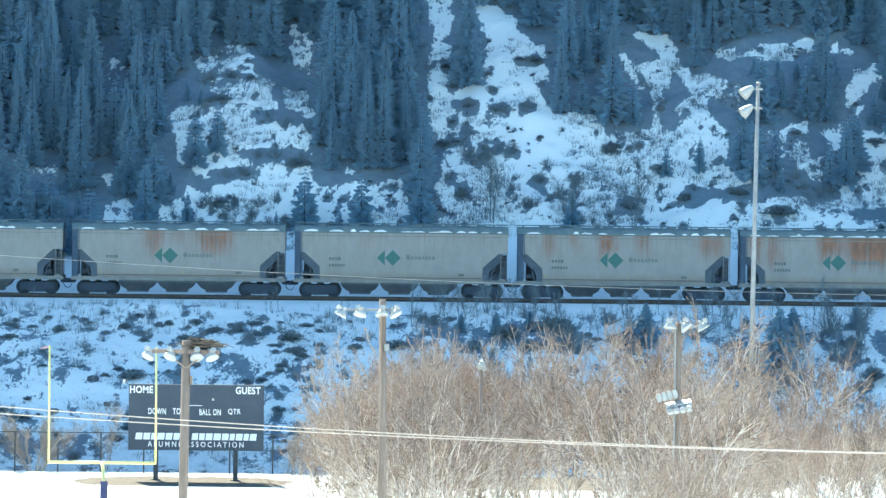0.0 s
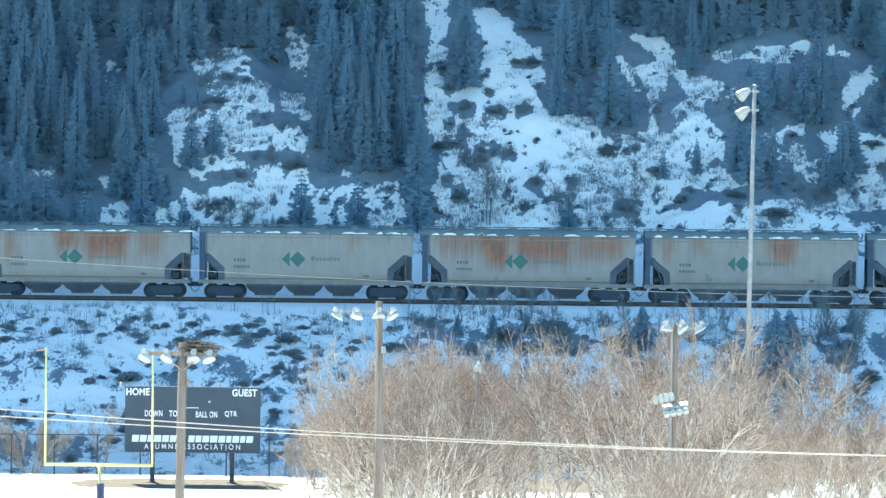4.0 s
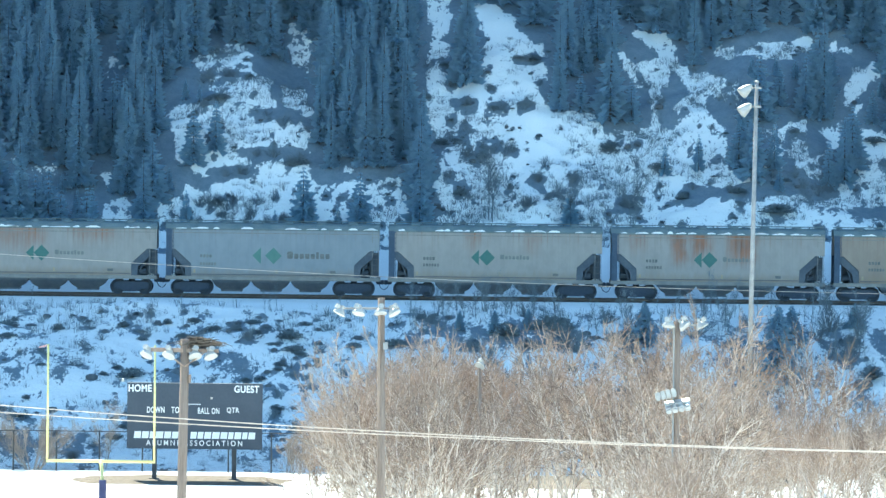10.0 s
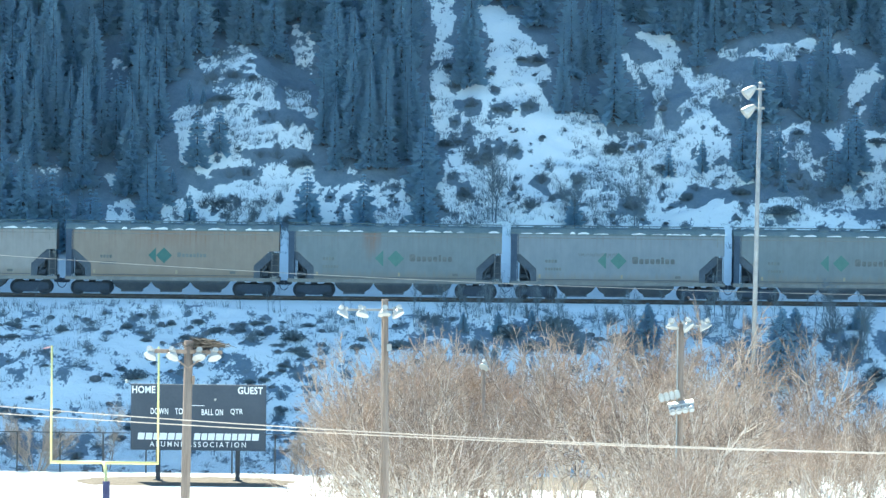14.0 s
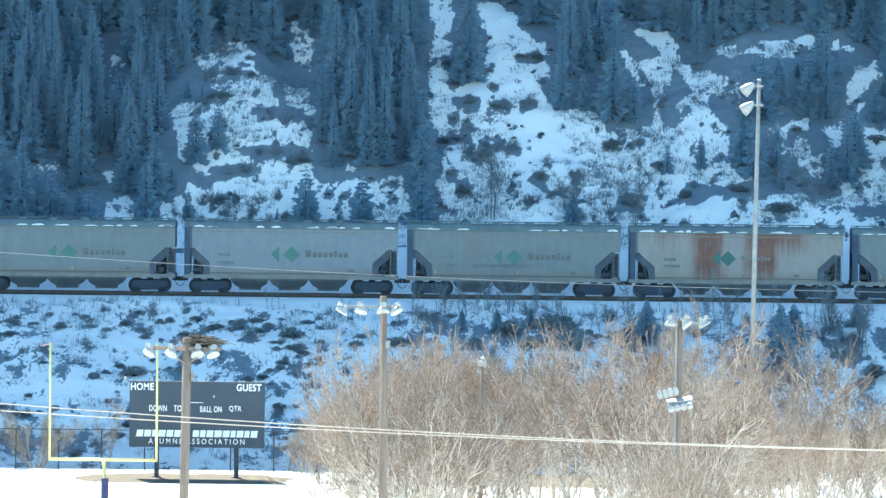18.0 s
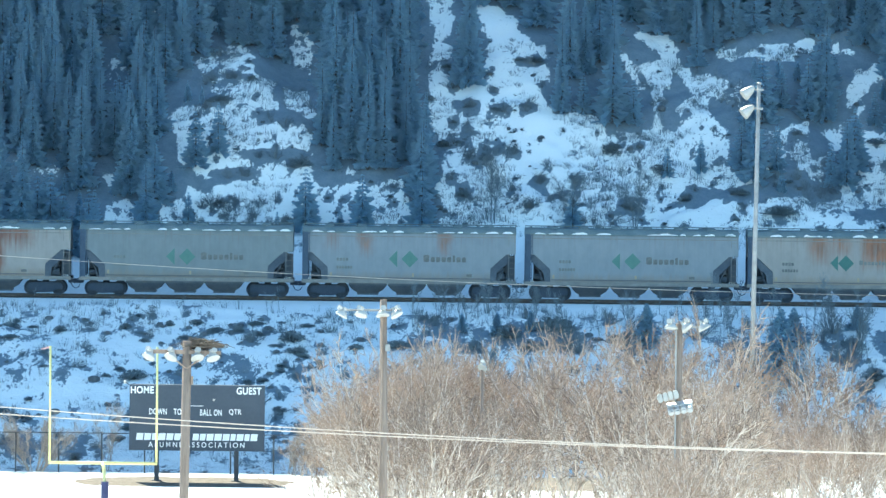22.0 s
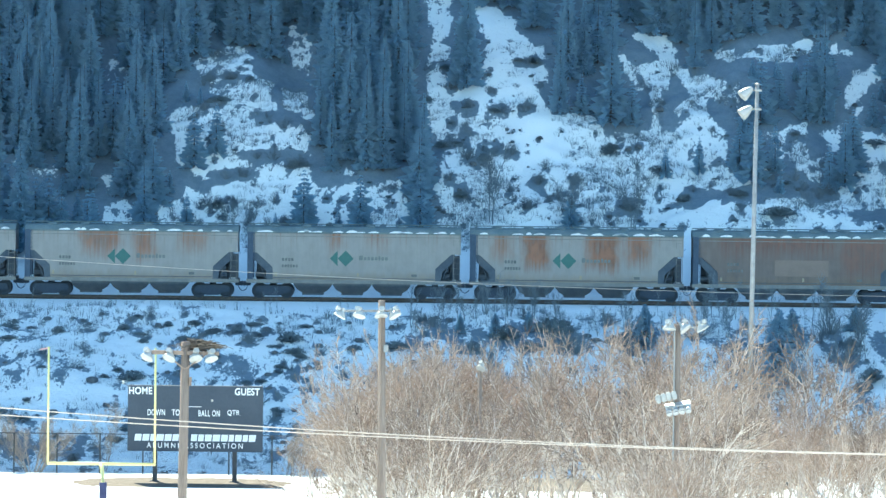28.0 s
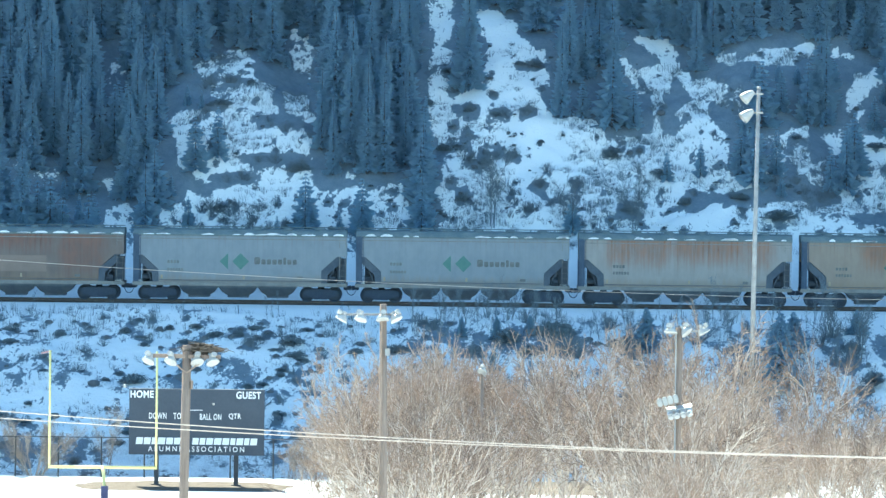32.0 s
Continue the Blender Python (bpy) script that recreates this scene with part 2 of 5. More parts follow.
# ---- geometry tools ----
class Shape:
    """Collects vertices and faces of one mesh."""

    def __init__(self):
        self.v, self.f = [], []

    def add(self, verts, faces):
        k = len(self.v)
        self.v += [tuple(p) for p in verts]
        self.f += [tuple(i + k for i in f) for f in faces]
        return self

    def box(self, c, s, cut=0.0):
        """A box round c of size s, its edges along z and x chamfered by cut."""
        (x, y, z), (a, b, h) = c, (s[0] / 2, s[1] / 2, s[2] / 2)
        if cut <= 0:
            return self.prism([(x - a, z - h), (x + a, z - h), (x + a, z + h), (x - a, z + h)], y - b, y + b)
        ring = [(x - a + cut, z - h), (x + a - cut, z - h), (x + a, z - h + cut), (x + a, z + h - cut),
                (x + a - cut, z + h), (x - a + cut, z + h), (x - a, z + h - cut), (x - a, z - h + cut)]
        return self.prism(ring, y - b, y + b)

    def prism(self, ring, y0, y1):
        """A polygon in x and z, drawn out along y."""
        n = len(ring)
        verts = [(x, y0, z) for x, z in ring] + [(x, y1, z) for x, z in ring]
        faces = [tuple(range(n)), tuple(range(2 * n - 1, n - 1, -1))]
        faces += [(i, i + n, (i + 1) % n + n, (i + 1) % n) for i in range(n)]
        return self.add(verts, faces)

    def tube(self, points, radii, sides=6, caps=True):
        pts = [Vector(p) for p in points]
        if not hasattr(radii, "__len__"):
            radii = [radii] * len(pts)
        verts, faces = [], []
        for i, (p, r) in enumerate(zip(pts, radii)):
            way = (pts[min(i + 1, len(pts) - 1)] - pts[max(i - 1, 0)]).normalized()
            side = way.cross(Vector((0, 0, 1)) if abs(way.z) < 0.9 else Vector((1, 0, 0))).normalized()
            up = side.cross(way)
            for j in range(sides):
                a = 2 * math.pi * j / sides
                verts.append(p + side * (r * math.cos(a)) + up * (r * math.sin(a)))
        for i in range(len(pts) - 1):
            for j in range(sides):
                k = (j + 1) % sides
                faces.append((i * sides + j, i * sides + k, (i + 1) * sides + k, (i + 1) * sides + j))
        if caps:
            faces.append(tuple(range(sides - 1, -1, -1)))
            faces.append(tuple(range((len(pts) - 1) * sides, len(pts) * sides)))
        return self.add(verts, faces)

    def lathe(self, profile, m=None, sides=16):
        """Profile rows of (radius, height) turned about z, then moved by m."""
        m = m or Matrix.Identity(4)
        verts, faces = [], []
        for r, h in profile:
            verts += [m @ Vector((r * math.cos(2 * math.pi * j / sides), r * math.sin(2 * math.pi * j / sides), h)) for j in range(sides)]
        for i in range(len(profile) - 1):
            for j in range(sides):
                k = (j + 1) % sides
                faces.append((i * sides + j, i * sides + k, (i + 1) * sides + k, (i + 1) * sides + j))
        return self.add(verts, faces)

    def mesh(self, name, material, smooth=False):
        me = bpy.data.meshes.new(name)
        me.from_pydata(self.v, [], self.f)
        me.materials.append(material)
        if smooth:
            me.polygons.foreach_set("use_smooth", [True] * len(me.polygons))
        me.update()
        return me


def part(name, shape, material, parent, label="", smooth=False, at=None):
    data = shape if isinstance(shape, bpy.types.Mesh) else shape.mesh(name, material, smooth)
    ob = new(name, data)
    ob.parent = parent
    if at is not None:
        ob.matrix_basis = at
    return tagged(ob, label)


def thing(name, label, category, m=None, group="", kind=""):
    ob = new(name)
    ob.empty_display_size = 0.2
    if m is not None:
        ob.matrix_basis = m
    return tagged(ob, label, category, group, kind)


def noise2(x, y, scale, seed=0.0):
    return noise.noise(Vector((x * scale + seed, y * scale - seed, seed * 0.37)))

# ---- ground ----
TRACK_Y = 414.1
RAIL_Z = 8.95
PROFILE_Y = (-3000, 0, 371, 374, 378, 384, 392, 400, 404, 408.5, 411.0, 411.6, 416.6, 417.2, 419.5, 453, 473, 560, 900, 4000)
PROFILE_Z = (0, 0, 0, -0.1, 0.2, 1.8, 4.8, 7.4, 8.32, 8.60, 8.60, 8.74, 8.74, 8.60, 9.2, 34.3, 104.5, 106, 103, 103)


def ground_height(x, y):
    z = float(np.interp(y, PROFILE_Y, PROFILE_Z))
    if x > 15 and 355 < y < 374:
        # a low mound of grey earth at the fence
        rise = min(1.0, max(0.0, (x - 18.5) / 4.0))
        z += 2.9 * rise * rise * (3 - 2 * rise) * float(np.interp(y, (356, 364, 370, 373.5), (0, 2.0 / 2.9, 1, 0))) * (1 + 0.06 * noise2(x, y, 0.3, 2.0)) if x < 60 else 0
    if y < 376 or 410.5 < y < 418.5:
        rough = 0.0
    elif y <= 410.5:
        rough = 0.75 * min(1, (y - 376) / 5, (410.5 - y) / 7)
    else:
        rough = 1.5 * min(1, (y - 418.5) / 8) if y < 470 else max(0.0, 1.5 * (1 - (y - 470) / 30))
    if rough:
        z += rough * (noise2(x, y, 0.11, 3.1) * 0.9 + noise2(x, y, 0.32, 7.7) * 0.45 + noise2(x, y, 0.9, 1.3) * 0.18)
    return z


# open snow on the hill: how much of it shows, and its outline in x and height
SNOW_WEST = [
    (0.75, [(-17.0, 24.3), (-14.3, 25.5), (-13.3, 24.7), (-13.4, 23.6), (-15.3, 22.9), (-15.5, 22.0), (-16.6, 22.6)]),
    (1.0, [(-15.2, 22.7), (-13.2, 23.3), (-11.9, 22.7), (-11.6, 21.1), (-12.9, 20.6), (-12.9, 19.8), (-11.1, 20.2), (-9.2, 19.3), (-9.2, 18.1), (-10.4, 18.5), (-13.3, 18.4), (-12.8, 17.6), (-14.9, 16.9), (-15.7, 16.5), (-17.8, 17.3), (-18.4, 20.5), (-16.9, 21.1), (-15.0, 21.3)]),
    (0.6, [(-11.0, 26.6), (-9.3, 26.8), (-9.0, 23.1), (-10.6, 24.2)]),
    (0.8, [(-11.2, 22.5), (-9.6, 22.1), (-9.1, 20.7), (-10.8, 21.2)]),
]
SNOW_WEST_FOOT = [
    (1.0, [(-17.2, 15.6), (-15.2, 15.1), (-15.1, 15.8), (-12.9, 16.9), (-11.6, 17.6), (-9.2, 17.1), (-8.9, 15.9), (-7.1, 15.7), (-5.6, 16.1), (-3.0, 16.1), (-2.3, 14.4), (-1.2, 13.7), (-1.2, 11.9), (-18.9, 11.7), (-19.1, 14.4), (-18.0, 14.8)]),
    (1.0, [(-22.8, 14.4), (-21.3, 14.8), (-20.9, 13.7), (-20.3, 11.7), (-22.6, 11.7)]),
    (0.9, [(-23.2, 16.4), (-22.2, 16.1), (-21.3, 16.5), (-21.5, 15.8), (-22.5, 15.6)]),
    (0.8, [(-24.6, 16.5), (-23.9, 16.3), (-23.9, 15.8), (-24.4, 15.9)]),
    (0.9, [(-7.2, 17.1), (-6.5, 17.2), (-6.3, 16.9), (-6.9, 16.7)]),
]
SNOW_IN_WOOD = [
    (0.43, [(-28.1, 17.1), (-26.1, 16.8), (-26.5, 16.4), (-27.7, 16.6)]),
    (0.43, [(-30.1, 18.0), (-28.3, 17.4), (-28.6, 17.1), (-30.0, 17.3)]),
    (0.43, [(-23.5, 24.2), (-22.1, 25.4), (-21.8, 24.1), (-22.4, 23.0), (-23.2, 23.1)]),
    (0.42, [(-25.7, 24.7), (-24.8, 24.4), (-24.9, 24.0), (-25.5, 24.0)]),
    (0.43, [(-20.9, 28.1), (-19.9, 27.8), (-19.9, 26.7), (-20.8, 27.1)]),
    (0.42, [(9.0, 25.0), (9.9, 24.7), (10.0, 23.8), (9.2, 24.0)]),
]
SNOW_CHUTE = [
    (1.0, [(-1.5, 30.0), (0.5, 30.0), (0.2, 26.4), (-0.5, 26.0)]),
    (1.0, [(2.3, 28.3), (4.6, 27.5), (5.0, 26.3), (5.7, 25.9), (6.0, 25.2), (7.2, 25.2), (6.9, 24.7), (5.1, 24.9), (4.6, 24.4), (3.3, 24.6), (3.1, 26.2)]),
    (1.0, [(-0.8, 25.7), (0.1, 25.4), (0.2, 24.1), (-0.2, 23.1), (0.7, 22.8), (-0.9, 22.7), (-1.2, 23.7)]),
]
SNOW_MIDDLE = [
    (1.0, [(-1.1, 22.8), (1.7, 22.8), (3.2, 24.5), (7.0, 24.0), (6.5, 22.2), (7.7, 20.6), (10.2, 20.6), (11.3, 19.3), (14.1, 19.9), (15.7, 19.5), (16.6, 20.5), (18.5, 20.3), (19.5, 19.7), (19.1, 17.8), (19.7, 16.9), (21.0, 17.0), (20.1, 16.3), (18.0, 16.0), (16.8, 15.4), (14.9, 15.0), (13.8, 12.1), (-0.8, 11.9), (0.2, 14.0), (-0.4, 16.0), (0.2, 18.2), (-0.8, 20.3)]),
    (0.9, [(12.4, 24.8), (14.2, 24.3), (15.6, 25.0), (16.1, 24.1), (14.9, 22.4), (14.1, 22.3), (12.8, 23.7)]),
    (0.85, [(14.3, 21.8), (15.1, 22.0), (15.0, 20.0), (14.3, 20.1)]),
    (0.95, [(16.5, 23.8), (18.4, 23.5), (20.2, 23.1), (20.4, 21.3), (19.1, 21.7), (18.0, 22.5), (18.0, 20.6), (16.2, 21.2), (17.1, 22.2)]),
]
SNOW_EAST = [
    (1.0, [(13.9, 14.9), (16.0, 14.9), (18.1, 15.3), (21.1, 15.2), (24.2, 15.7), (26.5, 15.3), (27.0, 14.6), (27.9, 13.6), (30.6, 13.7), (30.5, 12.3), (13.8, 12.1)]),
    (0.6, [(21.9, 19.9), (23.2, 19.9), (23.2, 17.7), (22.6, 16.2), (21.7, 16.4)]),
    (0.8, [(23.9, 20.2), (24.8, 20.5), (24.8, 18.8), (24.0, 17.3)]),
    (0.95, [(24.7, 17.7), (25.8, 18.1), (25.7, 16.2), (24.6, 15.7)]),
    (0.6, [(26.1, 20.0), (27.1, 20.3), (27.1, 18.8), (26.3, 18.3)]),
    (0.9, [(26.7, 16.9), (30.9, 17.9), (30.7, 14.9), (27.2, 14.9)]),
    (0.95, [(28.5, 19.6), (29.5, 19.9), (31.1, 19.5), (30.9, 17.7), (28.8, 17.8)]),
]
SNOW_LEDGES = [
    (0.8, [(27.9, 23.1), (28.7, 23.9), (30.5, 24.7), (30.2, 23.9), (29.0, 23.1), (28.2, 21.2), (27.8, 21.3)]),
    (0.8, [(26.6, 25.4), (27.6, 25.9), (28.1, 25.3)]),
    (0.9, [(20.7, 25.2), (22.9, 25.8), (25.5, 26.1), (25.2, 25.4), (23.6, 25.0), (21.8, 25.0)]),
    (0.7, [(19.1, 25.2), (20.0, 25.4), (20.0, 24.9)]),
    (0.9, [(13.4, 26.4), (15.4, 26.2), (15.7, 25.6), (14.2, 25.5)]),
]
# open earth and thickets within the snow: x, height, half width, half height
DARK_WEST = [(-14.2, 16.6, 1.4, 0.4), (-12.1, 17.9, 1.4, 0.5), (-10.0, 17.5, 1.0, 0.3), (-11.9, 20.5, 0.9, 0.4), (-16.0, 21.6, 1.1, 0.3), (-14.8, 23.3, 0.8, 0.2), (1.2, 15.7, 0.5, 0.35), (1.9, 17.9, 0.3, 0.5), (3.1, 22.5, 0.5, 0.3), (3.7, 21.3, 0.6, 0.3), (1.5, 21.4, 0.9, 0.3), (5.8, 21.3, 0.6, 0.5), (3.1, 18.5, 0.7, 0.3), (4.7, 18.3, 0.4, 0.2)]
DARK_EAST = [(12.2, 14.9, 0.7, 0.5), (11.4, 18.7, 0.7, 0.55), (22.7, 16.7, 0.8, 0.5), (24.1, 16.4, 0.8, 0.6), (25.6, 15.7, 0.9, 0.4), (6.3, 16.4, 0.5, 0.3), (7.7, 15.5, 0.5, 0.2), (5.8, 14.8, 0.3, 0.2), (8.9, 16.4, 0.4, 0.3), (16.9, 15.6, 1.1, 0.6), (19.4, 15.7, 1.5, 0.4), (5.6, 24.6, 1.0, 0.3)]
SNOW = SNOW_WEST + SNOW_WEST_FOOT + SNOW_IN_WOOD + SNOW_CHUTE + SNOW_MIDDLE + SNOW_EAST + SNOW_LEDGES
MASK_X, MASK_Z, MASK_STEP = -42.0, 8.0, 0.15


def outline_depth(gx, gz, ring):
    """How far each point lies inside the outline (negative outside)."""
    inside = np.zeros(gx.shape, bool)
    near = np.full(gx.shape, 1e9)
    for (ax, az), (bx, bz) in zip(ring, ring[1:] + ring[:1]):
        dx, dz = bx - ax, bz - az
        f = np.clip(((gx - ax) * dx + (gz - az) * dz) / max(dx * dx + dz * dz, 1e-9), 0, 1)
        near = np.minimum(near, np.hypot(gx - ax - f * dx, gz - az - f * dz))
        if abs(dz) > 1e-9:
            inside ^= ((az > gz) != (bz > gz)) & (gx < ax + (gz - az) * dx / dz)
    return np.where(inside, near, -near)


def snow_mask():
    gx, gz = np.meshgrid(np.arange(MASK_X, 42.01, MASK_STEP), np.arange(MASK_Z, 32.01, MASK_STEP), indexing="ij")
    wob = np.array([[0.30 * noise2(x, z, 0.55, 8.8) + 0.26 * noise2(x, z, 1.5, 2.8) + 0.16 * noise2(x, z, 3.4, 6.8) for z in gz[0]] for x in gx[:, 0]])
    out = np.zeros(gx.shape)
    for share, ring in SNOW:
        out = np.maximum(out, share * np.clip(0.5 + (outline_depth(gx, gz, ring) + 0.22 + wob) / 0.5, 0, 1))
    for x, z, a, b in DARK_WEST + DARK_EAST:
        d = 1 - np.hypot((gx - x) / a, (gz - z) / b)
        out *= 1 - np.clip(0.36 + (d * min(a, b) + 1.5 * wob) / 0.4, 0, 1)
    return out


SNOW_MASK = snow_mask()


def snow_share(x, z):
    """How much open snow shows at this place of the hill: 0 in the wood, 1 on the open slope."""
    i = min(max(int((x - MASK_X) / MASK_STEP + 0.5), 0), SNOW_MASK.shape[0] - 1)
    j = min(max(int((z - MASK_Z) / MASK_STEP + 0.5), 0), SNOW_MASK.shape[1] - 1)
    return float(SNOW_MASK[i, j])


def hill_y(x, z):
    """Where the hill reaches the height z."""
    y = 419.5 + (z - 9.2) / 0.75
    for _ in range(4):
        y = max(418.0, y - (ground_height(x, y) - z) / 0.75)
    return y


BANK_EARTH = [(-1.5, 3.6, 395.5, 401.8), (3.2, 8.4, 395.0, 400.5), (12.5, 15.0, 393, 401), (17.5, 20.5, 388, 402), (-13.5, -11.0, 392.5, 395.0), (-9.8, -8.0, 391.8, 394.6), (19.6, 22.0, 393, 402), (25.2, 27.0, 399, 401.5), (27.0, 31, 394, 400), (-26, -21, 379, 383.5), (11.5, 13.5, 396, 399)]


def in_box(x, v, box, soft):
    """1 well inside the box, 0 outside, with soft edges."""
    x0, x1, v0, v1 = box
    d = min(x - x0, x1 - x, v - v0, v1 - v)
    return min(1.0, max(0.0, 0.5 + d / soft))


def plant_spots():
    """Where brush and stones stand on bank and hill, in clumps: x, y, height, kind."""
    rng = random.Random(31)
    spots = []
    while len(spots) < 190:
        x, y = rng.uniform(-31, 33), 378 + 25 * rng.random() ** 0.85
        thick = 0.45 + 1.1 * noise2(x, y, 0.16, 4.4) + (0.35 if y > 396 else 0) + (0.0 if x > 9 else 0.1) + max(in_box(x, y, b, 1.5) for b in BANK_EARTH)
        if rng.random() < thick:
            spots.append((x, y, rng.choice((0.3, 0.4, 0.5, 0.65, 0.85) if x < 0 else (0.35, 0.5, 0.7, 0.9, 1.2)) * rng.uniform(0.8, 1.2), rng.random()))
    # many small ones on the open bank
    while len(spots) < 370:
        x, y = rng.uniform(-31, 0.5), rng.uniform(380, 403)
        if rng.random() < 0.6 + 0.8 * noise2(x, y, 0.3, 8.1):
            spots.append((x, y, rng.uniform(0.28, 0.62), rng.uniform(0.35, 1)))
    while len(spots) < 475:
        x, z = rng.uniform(-19, 33), rng.uniform(12.5, 25)
        if snow_share(x, z) > 0.6 and rng.random() < 0.55 + 0.9 * noise2(x, z, 0.2, 2.2):
            spots.append((x, hill_y(x, z), rng.choice((0.25, 0.3, 0.4, 0.5, 0.7)) * rng.uniform(0.8, 1.2), rng.random()))
    # small stones and twigs that pepper the slope
    while len(spots) < 680:
        x, z = rng.uniform(-18, 33), rng.uniform(12.5, 26)
        if snow_share(x, z) > 0.6 and rng.random() < 0.5 + 0.9 * noise2(x, z, 0.3, 5.2):
            spots.append((x, hill_y(x, z), rng.uniform(0.12, 0.28), rng.uniform(0.3, 1)))
    # a thicket of low brush along the foot of the western snow
    for _ in range(15):
        x, z = rng.uniform(-18.5, -10), rng.uniform(13.0, 15.0)
        spots.append((x, hill_y(x, z), rng.uniform(0.4, 0.9), rng.uniform(0, 0.5)))
    # brush and stones on the open earth
    for x, z, a, b in DARK_WEST + DARK_EAST:
        for _ in range(3):
            px, pz = x + rng.uniform(-a, a) * 0.7, z + rng.uniform(-b, b) * 0.7 - 0.1
            spots.append((px, hill_y(px, pz), rng.uniform(0.3, 0.8), rng.uniform(0, 0.8)))
    return spots


SPOTS = plant_spots()
SPOT_GRID = {}
for _s in SPOTS:
    SPOT_GRID.setdefault((int(_s[0] // 3), int(_s[1] // 3)), []).append(_s)


def thaw(x, y):
    """Snow melts back round brush and stones."""
    most = 0.0
    for i in (-1, 0, 1):
        for j in (-1, 0, 1):
            for sx, sy, h, _ in SPOT_GRID.get((int(x // 3) + i, int(y // 3) + j), ()):
                r = (0.25 + 0.55 * h) if sy > 410 else (0.20 + 0.42 * h)
                d = math.hypot(x - sx, (y - sy) * 0.8)
                if d < r:
                    most = max(most, 1 - d / r)
    return most


def bare_amount(x, y):
    """How much of the ground lies open: thawed spots on the bank and the hill, none on the field."""
    if y < 360:
        return -0.4
    if y < 373:
        spot = ((x + 14.6) / 6.0) ** 4 + ((y - 363.8) / 4.6) ** 2 + 0.5 * noise2(x, y * 0.4, 0.5, 1.9) + 0.35 * noise2(x, y, 1.4, 3.9)
        if x > -3.5 and y > 359:
            return 0.02 + 0.08 * min(3.0, x + 3.5) + 0.1 * noise2(x, y, 0.4, 6.6)
        return 0.30 if spot < 1 else (-0.4 if spot > 1.5 else 0.30 - 1.4 * (spot - 1))
    if y < 405:
        return 0.080 + 0.035 * noise2(x, y, 0.13, 5.5) + 0.09 * noise2(x, y * 0.5, 0.8, 2.5) + 0.20 * thaw(x, y) + 0.07 * max(in_box(x, y, b, 2.0) for b in BANK_EARTH)
    if y < 411:
        return -0.12
    if y < 417.4:
        return -0.02
    if y < 423.2:
        return -0.06 + 0.05 * max(0.0, y - 421.5) + 0.08 * noise2(x, y, 0.7, 4.2)
    z = ground_height(x, y)
    open_snow = snow_share(x, z) if z < 31 else 0.0
    closed = max(0.0, 1 - open_snow / 0.85)
    return 0.056 + 0.08 * noise2(x, y, 0.12, 9.2) + 0.24 * closed ** 1.3 + 0.18 * thaw(x, y)


def build_ground():
    xs = [-4000, -2000, -1000, -600, -400, -250, -160, -110, -80, -60, -47] + list(np.arange(-40, 40.01, 0.36)) + [47, 60, 80, 110, 160, 250, 400, 600, 1000, 2000, 4000]
    ys = [-3000, -1000, -300, 0, 150, 250, 300, 330, 345] + list(np.arange(356, 418, 0.36)) + list(np.arange(418, 446, 0.25)) + list(np.arange(446, 452.01, 0.5)) + [453, 456, 460, 466, 473, 487, 500, 510, 540, 560, 700, 900, 1500, 4000]
    shape, bare = Shape(), []
    for y in ys:
        for x in xs:
            shape.v.append((x, y, ground_height(x, y)))
            bare.append(bare_amount(x, y))
    w = len(xs)
    for j in range(len(ys) - 1):
        for i in range(w - 1):
            a = j * w + i
            shape.f.append((a, a + 1, a + w + 1, a + w))
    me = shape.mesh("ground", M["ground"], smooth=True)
    me.attributes.new("bare", "FLOAT", "POINT").data.foreach_set("value", bare)
    tagged(new("ground", me), "snowy field rising over a brushy bank to a steep wooded hillside", "ground", kind="structure")


def build_track():
    bed = Shape()
    bed.prism([(-2.75, 0), (2.75, 0), (1.75, 0.16), (-1.75, 0.16)], -900, 900)
    ob = new("track_bed", bed.mesh("track_bed", M["ballast"]))
    ob.matrix_basis = pose(0, TRACK_Y, 8.59, 0, 0, 90)
    tagged(ob, "dark crushed stone ballast with snow beside it", "track bed", kind="structure")
    rail_ring = [(-0.07, 0), (0.07, 0), (0.07, 0.02), (0.012, 0.04), (0.012, 0.12), (0.036, 0.135), (0.036, 0.17), (-0.036, 0.17), (-0.036, 0.135), (-0.012, 0.12), (-0.012, 0.04), (-0.07, 0.02)]
    me = Shape().prism(rail_ring, -900, 900).mesh("rail", M["rail"])
    for side in (-0.754, 0.754):
        ob = new("rail", me)
        ob.matrix_basis = pose(0, TRACK_Y + side, RAIL_Z - 0.17, 0, 0, 90)
        tagged(ob, "worn steel rail on wooden ties", "rail", "rails of the track", "structure")
    ties = Shape()
    for i in range(-170, 171):
        ties.box((i * 0.52, TRACK_Y, 8.745), (0.22, 2.6, 0.09), 0.02)
    ob = tagged(new("tie", ties.mesh("tie", M["tie"])), "creosoted wooden ties sunk in ballast", "tie", kind="stuff")


build_ground()
build_track()

# ---- the train ----
HALF = 6.95          # half the length of a car's body
WIDE = 1.5           # half its width
EAVE = 4.27


